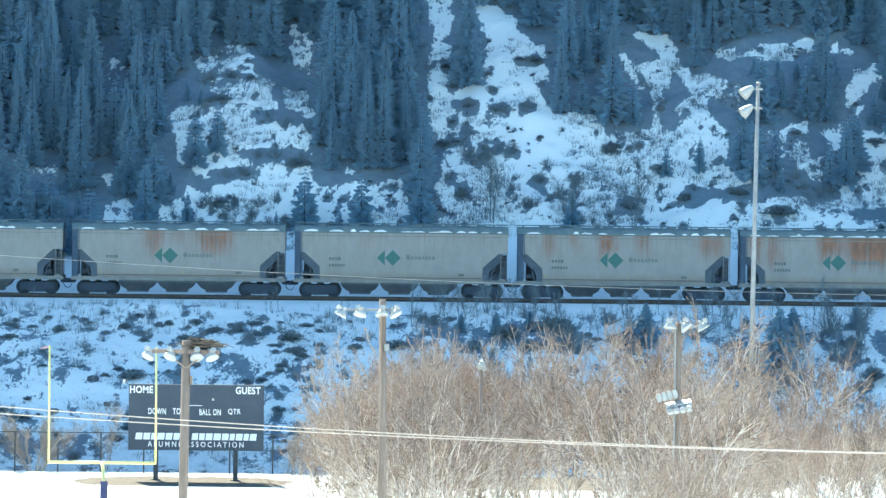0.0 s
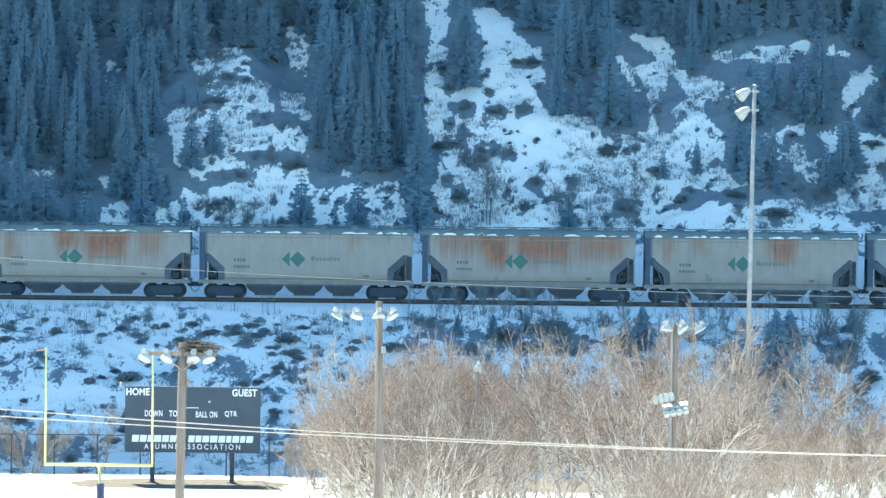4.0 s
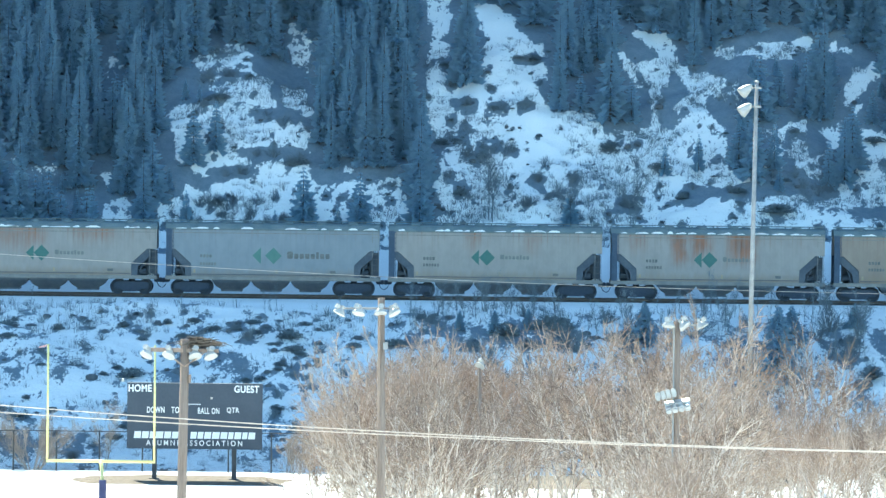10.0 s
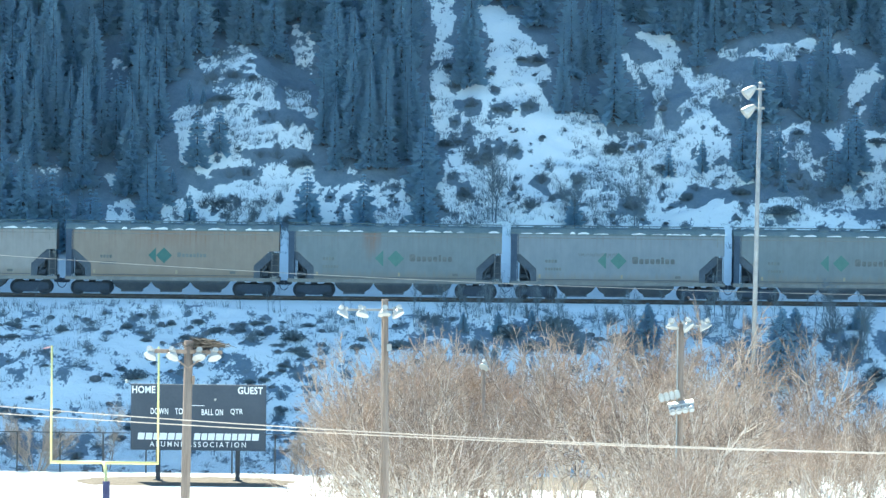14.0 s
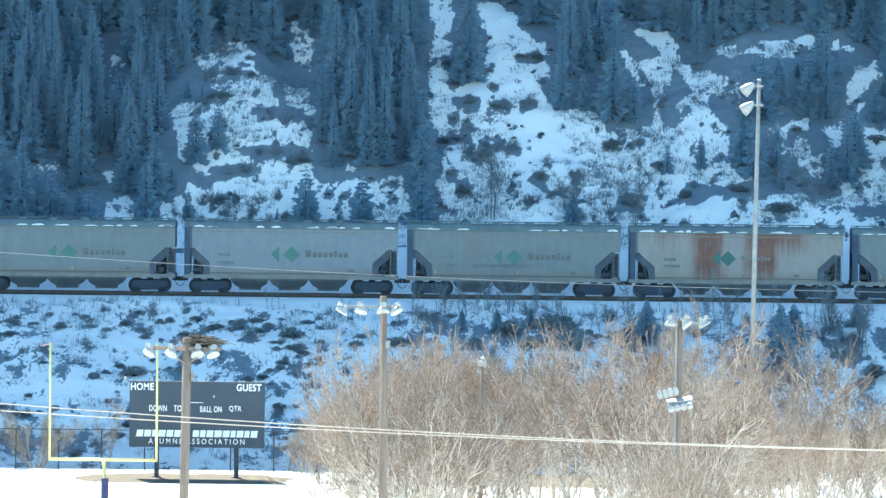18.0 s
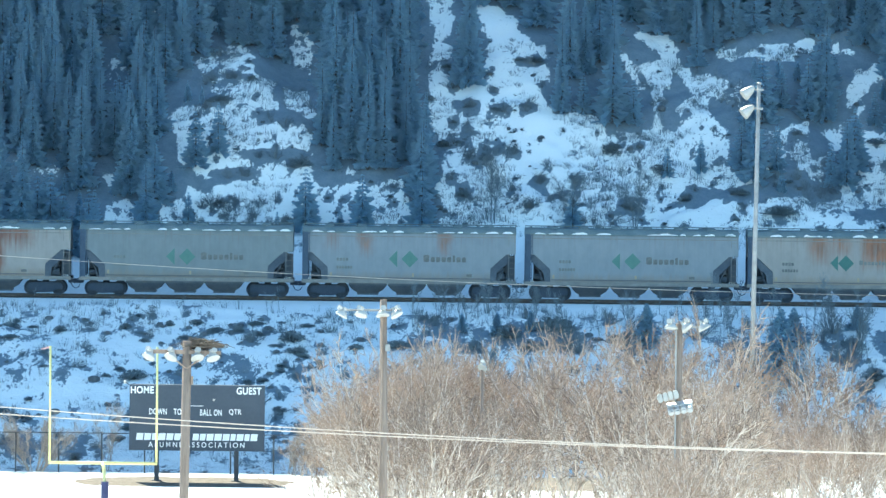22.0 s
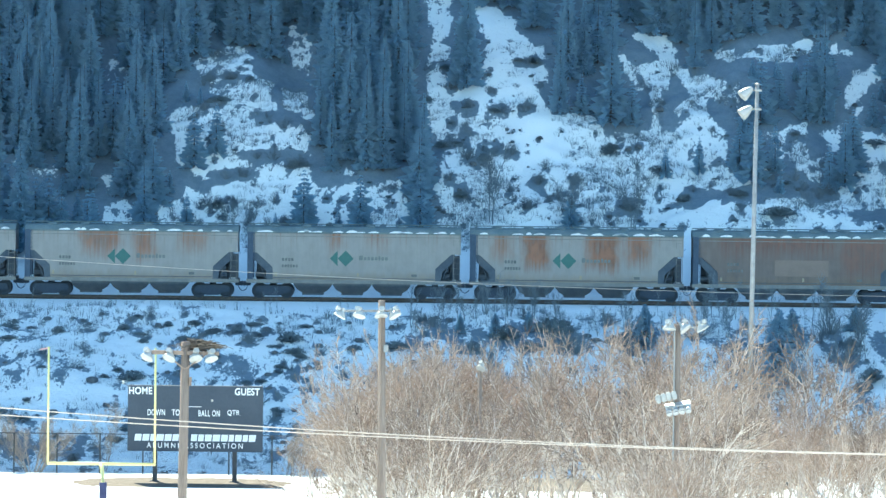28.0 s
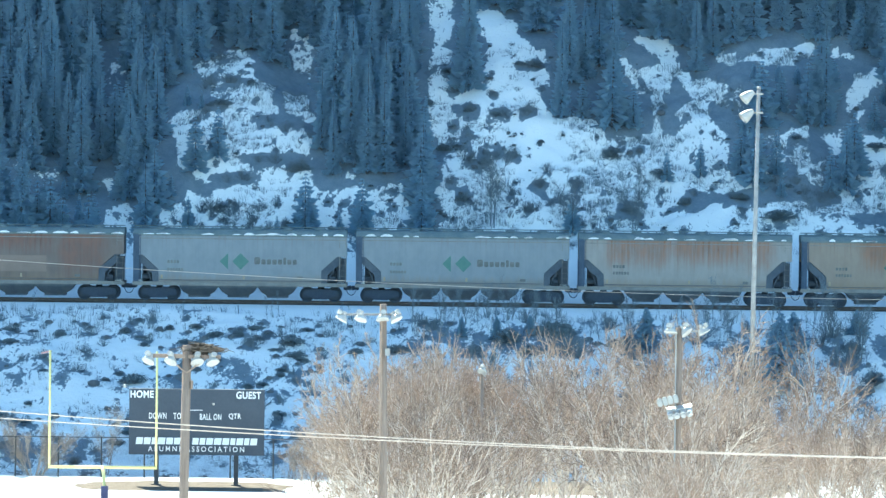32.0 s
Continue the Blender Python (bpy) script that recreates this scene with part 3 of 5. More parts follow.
def car_body():
    """The shell: two bulging side sheets with the lower corners cut away, joined by floor and end sheets, in one piece."""
    s = Shape()
    ends = (0.0, 0.30, 0.62, 1.64)
    xs = sorted({*np.linspace(-HALF + 1.66, HALF - 1.66, 11), *(-HALF + d for d in ends), *(HALF - d for d in ends)})
    levels = 8
    for x in xs:
        d = HALF - abs(x)
        low = 1.20 if d >= 1.655 else float(np.interp(d, (0.0, 0.62, 1.64), (2.95, 2.95, 2.02)))
        for side in (-1, 1):
            for z in np.linspace(low, EAVE, levels):
                s.v.append((x, side * (WIDE - 0.10 * abs((z - 2.9) / 1.7) ** 2.5), z))
    w = 2 * levels
    for i in range(len(xs) - 1):
        a, b = i * w, (i + 1) * w
        for k in range(levels - 1):
            s.f.append((a + k, b + k, b + k + 1, a + k + 1))
            s.f.append((a + levels + k, a + levels + k + 1, b + levels + k + 1, b + levels + k))
        s.f.append((a, a + levels, b + levels, b))
    for i in (0, len(xs) - 1):
        a = i * w
        for k in range(levels - 1):
            quad = (a + k, a + k + 1, a + levels + k + 1, a + levels + k)
            s.f.append(quad if i == 0 else quad[::-1])
    return s


def car_roof():
    ring = [(-1.50, EAVE - 0.05), (1.50, EAVE - 0.05), (1.52, EAVE + 0.05), (1.25, 4.58), (0.7, 4.68), (0, 4.70), (-0.7, 4.68), (-1.25, 4.58), (-1.52, EAVE + 0.05)]
    s = Shape()
    n = len(ring)
    verts = [(x, y, z) for x in (-HALF - 0.02, HALF + 0.02) for y, z in ring]
    faces = [tuple(range(n))[::-1], tuple(range(n, 2 * n))] + [(i, (i + 1) % n, (i + 1) % n + n, i + n) for i in range(n)]
    s.add(verts, faces)
    for i in range(9):
        x = -HALF + 0.35 + i * (2 * HALF - 0.7) / 8
        for side in (-1, 1):
            s.tube([(x, side * 1.53, EAVE - 0.03), (x, side * 1.27, 4.60), (x, side * 0.5, 4.72)], 0.03, 4)
    return s


def slope_sheet(end):
    """The sloping end of the hopper over the truck."""
    s = Shape()
    ring = [(end * (HALF - 0.50), 3.00), (end * (HALF - 1.95), 1.05), (end * (HALF - 2.03), 1.05), (end * (HALF - 0.60), 3.00)]
    return s.prism(ring if end > 0 else ring[::-1], -WIDE + 0.12, WIDE - 0.12)


def wheelset():
    s = Shape()
    s.tube([(0, -1.05, 0), (0, 1.05, 0)], 0.085, 8)
    for side in (-1, 1):
        turn = pose(0, side * 0.754, 0, 90 * side)
        s.lathe([(0.03, 0.07), (0.14, 0.075), (0.17, 0.03), (0.36, 0.02), (0.395, 0.06), (0.455, 0.06), (0.465, -0.05), (0.49, -0.06), (0.49, -0.08), (0.395, -0.08), (0.36, -0.02), (0.17, -0.03), (0.03, -0.06)], turn, 18)
        # plate holes, so that the turning shows
        for a in (0.4, 2.5, 4.6):
            s.box((0.26 * math.cos(a), side * 0.79, 0.26 * math.sin(a)), (0.09, 0.02, 0.05), 0.015)
    return s


def side_frame():
    s = Shape()
    s.prism([(-1.15, 0.60), (-1.10, 0.72), (-0.55, 0.80), (0.55, 0.80), (1.10, 0.72), (1.15, 0.60), (1.12, 0.34), (0.70, 0.30), (0.42, 0.14), (-0.42, 0.14), (-0.70, 0.30), (-1.12, 0.34)], -0.06, 0.06)
    s.box((-0.89, 0, 0.46), (0.30, 0.20, 0.26), 0.06)
    s.box((0.89, 0, 0.46), (0.30, 0.20, 0.26), 0.06)
    for i in range(3):
        s.tube([((i - 1) * 0.16, 0, 0.28), ((i - 1) * 0.16, 0, 0.60)], 0.07, 8)
    return s


def chute(x):
    """One discharge hopper: a tapering box with a gate at its foot."""
    s = Shape()
    rings = []
    for half, deep, z in ((1.28, 1.34, 1.10), (1.24, 1.30, 0.84), (1.02, 1.0, 0.55), (0.62, 0.75, 0.30)):
        rings += [(x + dx * half, dy * deep, z) for dx, dy in ((-1, -1), (1, -1), (1, 1), (-1, 1))]
    faces = [(0, 1, 2, 3), (15, 14, 13, 12)]
    for r in (0, 4, 8):
        faces += [(r + i, r + 4 + i, r + 4 + (i + 1) % 4, r + (i + 1) % 4) for i in range(4)]
    s.add(rings, faces)
    s.box((x, 0, 0.26), (1.4, 1.5, 0.12), 0.03)
    s.tube([(x - 0.62, -0.85, 0.30), (x - 0.62, 0.85, 0.30)], 0.035, 6)
    return s


def ladder(x, y):
    s = Shape()
    for dx in (-0.2, 0.2):
        s.box((x + dx, y, 2.75), (0.03, 0.025, 3.1))
    for i in range(9):
        s.box((x, y, 1.32 + i * 0.36), (0.40, 0.022, 0.022))
    return s


def diamond(x, z, r, left_only=False):
    ring = [(x, z - r), (x + r, z), (x, z + r), (x - r, z)]
    if left_only:
        ring = [(x + r * 0.06, z - r), (x + r * 0.06, z + r), (x - r * 0.95, z)]
    return Shape().prism(ring, -WIDE - 0.016, -WIDE + 0.02)


def word_bars(x, z, widths, height, gap):
    """Lettering too small to read, as plain bars."""
    s = Shape()
    for w, tall in widths:
        s.box((x + w / 2, -WIDE, z + height * tall / 2), (w, 0.034, height * tall))
        x += w + gap
    return s


def wordmark(car, x, z, widths, height, gap, material, label, name="wordmark_bar"):
    """The name beside the emblem, a plain bar for each letter."""
    for w, tall in widths:
        part(name, Shape().box((x + w / 2, -WIDE, z + height * tall / 2), (w, 0.034, height * tall), min(w, height) * 0.18), material, car, label)
        x += w + gap


def roof_snow(rng, amount):
    """Rests of snow along the eave, each a piece of its own."""
    rests = []
    x = -HALF + 0.6
    while x < HALF - 0.6:
        w = rng.uniform(0.35, 1.05)
        if rng.random() < amount:
            h = rng.uniform(0.06, 0.16)
            z = EAVE + 0.03
            pts = [(x, z), (x + w, z), (x + w * 0.95, z + h * rng.uniform(0.3, 0.7)), (x + w * 0.7, z + h), (x + w * 0.3, z + h * rng.uniform(0.6, 1.0)), (x + w * 0.06, z + h * 0.4)]
            rests.append(Shape().prism(pts, -1.56, -1.22))
        x += w + rng.uniform(0.12, 0.7)
    return rests


def build_car(late):
    label = "pale grey-green covered hopper wagon with a green emblem" if late else "dusty cream covered hopper wagon streaked with rust"
    car = thing("hopper_car", label, "rail wagon")
    body = part("body", car_body(), M["sill"], car, smooth=False)
    part("roof", car_roof(), M["roof"], car)
    board = Shape().box((0, 0, 4.80), (2 * HALF, 0.62, 0.05))
    for i in range(9):
        board.box((-HALF + 0.4 + i * 1.57, 0, 4.74), (0.08, 0.5, 0.09))
    part("running_board", board, M["roof"], car)
    hatch = Shape().lathe([(0.0, 0.13), (0.20, 0.11), (0.33, 0.05), (0.34, 0.0)], sides=12).mesh("hatch", M["roof"])
    for i in range(6):
        for side in (-1, 1):
            part("hatch", hatch, None, car, at=pose(-5.2 + i * 2.08, side * 0.72, 4.66, -6 * side))
    for end in (-1, 1):
        part("slope_sheet", slope_sheet(end), M["slope"], car, "dark blue-grey sloping end sheet")
        for side in (-1, 1):
            part("ladder", ladder(end * (HALF - 0.26), side * (WIDE + (0.03 if end < 0 else -0.02))), M["corner" if end < 0 else "sill"], car)
        bay = Shape().box((end * (HALF - 1.10), 0, 1.62), (0.10, 1.9, 0.95), 0.02).box((end * (HALF - 0.62), 0, 2.05), (0.10, 0.16, 1.8), 0.02)
        bay.tube([(end * (HALF - 1.25), -1.15, 1.14), (end * (HALF - 0.75), -1.15, 2.35)], 0.05, 6)
        if end > 0:
            # brake gear
            bay.tube([(HALF - 1.25, -0.75, 1.45), (HALF - 0.72, -0.75, 1.45)], 0.26, 10)
            for k in range(4):
                bay.box((HALF - 0.50 + 0.12 * k, -1.25, 2.05), (0.045, 0.06, 1.85), 0.01)
            bay.box((HALF - 1.0, -0.9, 2.05), (0.42, 0.4, 0.5), 0.05)
            # panel added only to make the open bay read dark
            bay.box((HALF - 0.80, 0.5, 1.98), (1.50, 0.08, 1.62), 0.02)
        else:
            # here too a dark panel is added to darken the bay
            bay.box((-HALF + 1.12, 0.5, 1.72), (0.95, 0.08, 1.10), 0.02).tube([(-HALF + 0.55, -0.6, 1.5), (-HALF + 1.1, -0.6, 1.5)], 0.20, 10)
        for side in (-1, 1):
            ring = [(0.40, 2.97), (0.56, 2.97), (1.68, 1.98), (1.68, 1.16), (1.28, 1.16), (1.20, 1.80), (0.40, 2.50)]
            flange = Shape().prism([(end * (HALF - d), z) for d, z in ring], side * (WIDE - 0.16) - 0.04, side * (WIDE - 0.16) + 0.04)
            part("slope_flange", flange, M["slope"], car, "dark blue-grey flange of the sloping end sheet")
        part("end_frame", bay, M["slope"], car, "end frame over the truck with an added dark panel")
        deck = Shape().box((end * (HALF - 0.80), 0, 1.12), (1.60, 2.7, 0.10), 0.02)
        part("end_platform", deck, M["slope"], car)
        coupler = Shape().box((end * (HALF + 0.02), 0, 0.88), (0.46, 0.24, 0.26), 0.05)
        coupler.box((end * (HALF + 0.21), 0.09 * end, 0.88), (0.17, 0.30, 0.32), 0.05)
        part("coupler", coupler, M["truck"], car)
        hose = Shape().tube([(end * (HALF - 0.05), -0.35, 0.85), (end * (HALF + 0.10), -0.36, 0.52), (end * (HALF + 0.29), -0.36, 0.40)], 0.03, 6)
        part("brake_hose", hose, M["truck"], car)
        snow = Shape().prism([(end * (HALF - 0.1), 1.17), (end * (HALF - 0.62), 1.17), (end * (HALF - 0.5), 1.33), (end * (HALF - 0.2), 1.28)], -1.2, -0.55)
        part("end_snow", snow, M["snow"], car, "clod of old snow on the end platform")
    for side in (-1, 1):
        # dark blue strip at the left end, built as a post
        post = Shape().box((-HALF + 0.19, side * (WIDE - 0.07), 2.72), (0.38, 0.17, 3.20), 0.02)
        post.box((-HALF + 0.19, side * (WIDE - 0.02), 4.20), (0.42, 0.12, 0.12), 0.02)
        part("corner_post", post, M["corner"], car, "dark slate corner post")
        rib = Shape().box((0.2, side * (WIDE - 0.055), 4.03), (2 * HALF - 0.5, 0.05, 0.05), 0.01)
        part("eave_rib", rib, M["sill"], car)
        part("lower_seam", Shape().box((0, side * (WIDE - 0.075), 1.33), (2 * HALF - 3.4, 0.05, 0.04), 0.01), M["chute"], car)
    for side in (-1, 1):
        s = Shape().box((0, side * (WIDE - 0.05), 1.09), (2 * HALF + 0.1, 0.14, 0.24), 0.03)
        part("side_sill", s, M["sill"], car)
    for x in (-2.68, -0.12, 2.44):
        part("discharge_chute", chute(x), M["chute"], car)
    frame_me, wheel_me = side_frame().mesh("side_frame", M["truck"]), wheelset().mesh("wheelset", M["wheel"], smooth=False)
    for end in (-1, 1):
        bolster = Shape().box((0, 0, 0.60), (0.42, 2.1, 0.30), 0.05).tube([(0, 0, 0.7), (0, 0, 0.98)], 0.22, 10)
        truck = part("truck", bolster, M["truck"], car, at=pose(end * 5.28, 0, 0))
        for side in (-1, 1):
            part("side_frame", frame_me, None, truck, at=pose(0, side * 1.0, 0))
        for dx in (-0.89, 0.89):
            part("wheelset", wheel_me, None, truck, at=pose(dx, 0, 0.455))
    if late:
        part("emblem", diamond(0.05, 2.58, 0.54), M["green_pale"], car, "faded green diamond emblem")
        part("emblem_arrow", diamond(-0.80, 2.58, 0.54, True), M["green_pale"], car, "faded green arrow head")
        wordmark(car, 0.94, 2.40, [(0.38, 1.0), (0.27, 0.70), (0.27, 0.70), (0.28, 0.70), (0.27, 0.70), (0.17, 0.95), (0.27, 0.70), (0.26, 0.70)], 0.47, 0.085, M["mark"], "dark letter")
        wordmark(car, -4.72, 2.42, [(0.15, 1)] * 4, 0.20, 0.05, M["mark_mid"], "", "reporting_bar")
        wordmark(car, -4.72, 1.92, [(0.13, 1)] * 6, 0.18, 0.05, M["mark_mid"], "", "serial_bar")
    else:
        part("emblem", diamond(-0.55, 2.62, 0.52), M["green"], car, "green diamond emblem")
        part("emblem_arrow", diamond(-1.10, 2.62, 0.50, True), M["green"], car, "green arrow head")
        wordmark(car, 0.32, 2.52, [(0.25, 1.0), (0.18, 0.72), (0.18, 0.72), (0.18, 0.72), (0.18, 0.72), (0.13, 0.95), (0.18, 0.72), (0.18, 0.72)], 0.30, 0.06, M["mark_mid"], "faded letter")
        wordmark(car, -4.70, 2.42, [(0.15, 1)] * 4, 0.20, 0.05, M["mark"], "", "reporting_bar")
        wordmark(car, -4.70, 2.00, [(0.13, 1)] * 6, 0.19, 0.05, M["mark"], "", "serial_bar")
    for x in (-HALF + 1.80, 0.20):
        part("reflector", word_bars(x, 1.42, [(0.13, 1.0)], 0.24, 0.1), M["reflector"], car, "faded yellow reflector strip")
    part("inspection_stencil", word_bars(3.75, 1.46, [(0.36, 1)], 0.17, 0.02), M["mark"], car)
    return car, body


CREAM = ((0.300, 0.283, 0.260), (0.248, 0.236, 0.219))
TAN = ((0.270, 0.222, 0.176), (0.230, 0.188, 0.148))
GREY = ((0.226, 0.254, 0.274), (0.190, 0.216, 0.236))
GREEN = ((0.186, 0.214, 0.220), (0.154, 0.181, 0.188))
BROWN = ((0.165, 0.134, 0.118), (0.130, 0.104, 0.09))
# from the head of the train: how it is painted, whether of the later kind, and its rust runs
CARS = [
    (CREAM, 0, [(-2.0, 0.5, 0.5, 0.4)]),
    (CREAM, 0, [(-2.0, 0.4, 0.5, 0.4)]),
    (CREAM, 0, [(-1.7, 0.55, 0.45, 0.6), (2.3, 1.1, 0.45, 0.7), (0.2, 0.5, 0.3, 0.3)]),
    (CREAM, 0, [(-2.2, 0.5, 0.3, 0.2)]),
    (CREAM, 0, [(-4.85, 0.3, 0.45, 0.5), (-3.2, 0.2, 0.35, 0.4), (-1.05, 0.5, 0.42, 0.85), (1.25, 0.3, 0.4, 0.5), (5.7, 0.8, 0.45, 0.55)]),
    (CREAM, 0, [(-5.9, 0.25, 0.6, 0.6), (-4.7, 0.2, 0.6, 0.5), (-1.05, 0.75, 0.42, 0.85), (1.5, 1.4, 0.55, 0.9), (4.3, 0.8, 0.55, 0.5)]),
    (CREAM, 0, [(3.0, 0.4, 0.35, 0.3)]),
    (CREAM, 0, [(-2.1, 0.75, 0.62, 0.9), (1.0, 1.8, 0.55, 0.8), (-4.3, 1.6, 0.42, 0.55), (4.6, 1.5, 0.5, 0.6)]),
    (CREAM, 0, [(2.0, 0.95, 0.5, 0.75), (-5.4, 0.4, 0.5, 0.5), (-3.4, 0.6, 0.4, 0.4)]),
    (GREY, 1, []),
    (CREAM, 0, [(-2.0, 1.7, 0.4, 0.45), (2.8, 1.4, 0.25, 0.45)]),
    (GREY, 1, []),
    (CREAM, 0, [(-1.5, 0.4, 0.35, 0.35), (2.4, 0.5, 0.4, 0.3)]),
    (CREAM, 0, [(-2.6, 0.3, 0.6, 0.75), (-1.1, 0.6, 0.45, 0.75), (1.6, 0.85, 0.55, 0.75), (-5.2, 0.5, 0.35, 0.4)]),
    (TAN, 0, [(0.0, 2.5, 0.3, 0.2)]),
    (GREEN, 1, [(-1.6, 0.4, 0.4, 0.45)]),
    (GREY, 1, []),
    (GREEN, 1, []),
    (GREY, 1, []),
    (GREEN, 1, [(-2.6, 0.5, 0.6, 0.15)]),
    (CREAM, 0, [(-1.85, 0.95, 0.95, 0.85), (1.6, 0.85, 0.9, 0.95), (3.4, 1.0, 0.35, 0.7), (-4.7, 0.6, 0.3, 0.3)]),
    (GREEN, 1, []),
    (GREY, 1, [(-2.9, 0.25, 0.4, 0.6), (2.3, 0.25, 0.4, 0.6), (-5.0, 0.3, 0.3, 0.4)]),
    (GREY, 1, []),
    (CREAM, 0, [(-2.3, 0.6, 0.45, 0.7), (-0.8, 0.4, 0.4, 0.6), (1.7, 1.1, 0.55, 0.85), (4.6, 0.6, 0.4, 0.5)]),
    (CREAM, 0, [(-1.7, 0.3, 0.4, 0.5), (2.9, 0.4, 0.5, 0.5), (0.3, 0.5, 0.3, 0.4), (-4.8, 0.5, 0.3, 0.4)]),
    (CREAM, 0, [(-2.0, 1.3, 0.45, 0.7), (0.8, 0.6, 0.55, 0.7), (4.0, 0.8, 0.4, 0.5)]),
    (CREAM, 0, [(-1.2, 0.5, 0.35, 0.5), (1.5, 0.6, 0.3, 0.4)]),
    (CREAM, 0, [(-2.7, 0.8, 0.7, 0.85), (1.7, 1.0, 0.7, 0.85), (4.0, 0.7, 0.6, 0.75), (-4.9, 0.5, 0.5, 0.6)]),
    (BROWN, 2, [(-3.6, 1.6, 0.35, 0.5), (0.0, 2.2, 0.32, 0.6), (4.2, 1.4, 0.8, 0.5)]),
    (GREY, 1, []),
    (GREY, 1, []),
    (CREAM, 2, [(-3.0, 2.0, 0.5, 0.55), (1.5, 2.2, 0.45, 0.6), (4.8, 0.8, 0.6, 0.5)]),
    (TAN, 0, [(-2.0, 1.0, 0.5, 0.6), (2.0, 0.8, 0.5, 0.5)]),
    (CREAM, 0, [(-2.0, 1.0, 0.5, 0.5)]),
]
RUST, DARK_RUST = (0.150, 0.066, 0.034), (0.11, 0.05, 0.033)
LABELS = {
    0: "cream covered hopper wagon streaked with rust, green diamond emblem",
    1: "pale grey-green covered hopper wagon, faded green emblem, dark lettering",
    2: "rust-browned covered hopper wagon with no emblem",
}


def build_train():
    rng = random.Random(5)
    early, late = build_car(False), build_car(True)
    cars = []
    for i, (paint, kind, stains) in enumerate(CARS):
        source = (late if kind == 1 else early)[0]
        car = source if (i == 0 or (kind == 1 and not any(k == 1 for _, k, _ in CARS[:i]))) else copy_thing(source, pose(0, 0, 0))
        label = LABELS[kind]
        if kind == 0 and sum(d * h for _, h, _, d in stains) < 0.8:
            label = "plain cream covered hopper wagon with a green diamond emblem"
        if paint is TAN:
            label = "tan covered hopper wagon with a faded green diamond emblem"
        tagged(car, label, "rail wagon", "wagons of the freight train")
        skin = paint_material("wagon_paint", *paint, stains, rust=DARK_RUST if i in (20, 29) else RUST, wear=0.65 if kind != 1 else 0.3)
        for ob in list(car.children):
            if ob.name.startswith("body"):
                ob.material_slots[0].link = "OBJECT"
                ob.material_slots[0].material = skin
            if kind == 2 and ob.name.startswith(("emblem", "wordmark")):
                bpy.data.objects.remove(ob)
        for rest in roof_snow(rng, 0.55 if kind == 1 else 0.68):
            part("roof_snow", rest, M["snow"], car, "rest of old snow on the eave")
        if i == 29:
            # a cleaner repainted panel
            part("repaint_panel", Shape().box((0.15, -WIDE, 2.30), (3.5, 0.03, 1.05)), M["patch"], car, "pale repainted panel")
        if kind == 1 and i in (16, 19):
            scrawl = Shape()
            x = -2.6
            while x < -0.2 + 1.2 * (i == 19):
                w = rng.uniform(0.18, 0.34)
                z = (2.0 if i == 19 else 2.95) + rng.uniform(-0.05, 0.05)
                loop = [(x + w * (k / 6 + 0.16 * math.sin(k * 1.9)), -WIDE - 0.012, z + rng.uniform(0.08, 0.16) * math.sin(k * 1.25)) for k in range(7)]
                scrawl.tube(loop, 0.014, 4)
                x += w
            part("graffiti", scrawl, M["mark_mid"], car, "thin dark scrawl")
        cars.append(car)
    return cars


M["patch"] = plain("cream_repaint", (0.185, 0.14, 0.115), (0.215, 0.165, 0.135), 1.5, 0.6)
CARS_BUILT = build_train()


def car_place(i, t):
    """Where the middle of wagon i stands along the track at t seconds."""
    gone = 336.2 * t + 0.17 * t * t
    # the train's speed is not quite even
    drift = np.interp(t, (0, 3, 8, 10, 13, 14.5, 18, 21, 24.5, 29, 32),
                      (-0.04, 0.05, 0.03, -0.06, -0.26, -0.28, -0.21, -0.13, 0.10, 0.0, -0.05))
    return (317 + 394.3 * (i - 2) - gone - 784) * 0.0368 + float(drift)


def motions():
    seconds = list(range(0, 33))
    for i, car in enumerate(CARS_BUILT):
        walk(car, [(t, pose(car_place(i, t), TRACK_Y, RAIL_Z)) for t in seconds])
        for truck in car.children:
            if not truck.name.startswith("truck"):
                continue
            for ob in truck.children:
                if ob.name.startswith("wheelset"):
                    base = ob.matrix_basis.translation.copy()
                    # turning while the wagon is within some 50 m of the view
                    turning = [k for k in range(0, 32 * FPS + 1) if abs(car_place(i, k / FPS)) < 48]
                    rows = []
                    for k in sorted({0, 32 * FPS, *turning}):
                        roll = (car_place(0, min(max(k, turning[0]), turning[-1]) / FPS) - car_place(0, turning[0] / FPS)) / 0.455
                        rows.append((k / FPS, Matrix.Translation(base) @ pose(0, 0, 0, 0, math.degrees(roll), 0)))
                    walk(ob, rows)

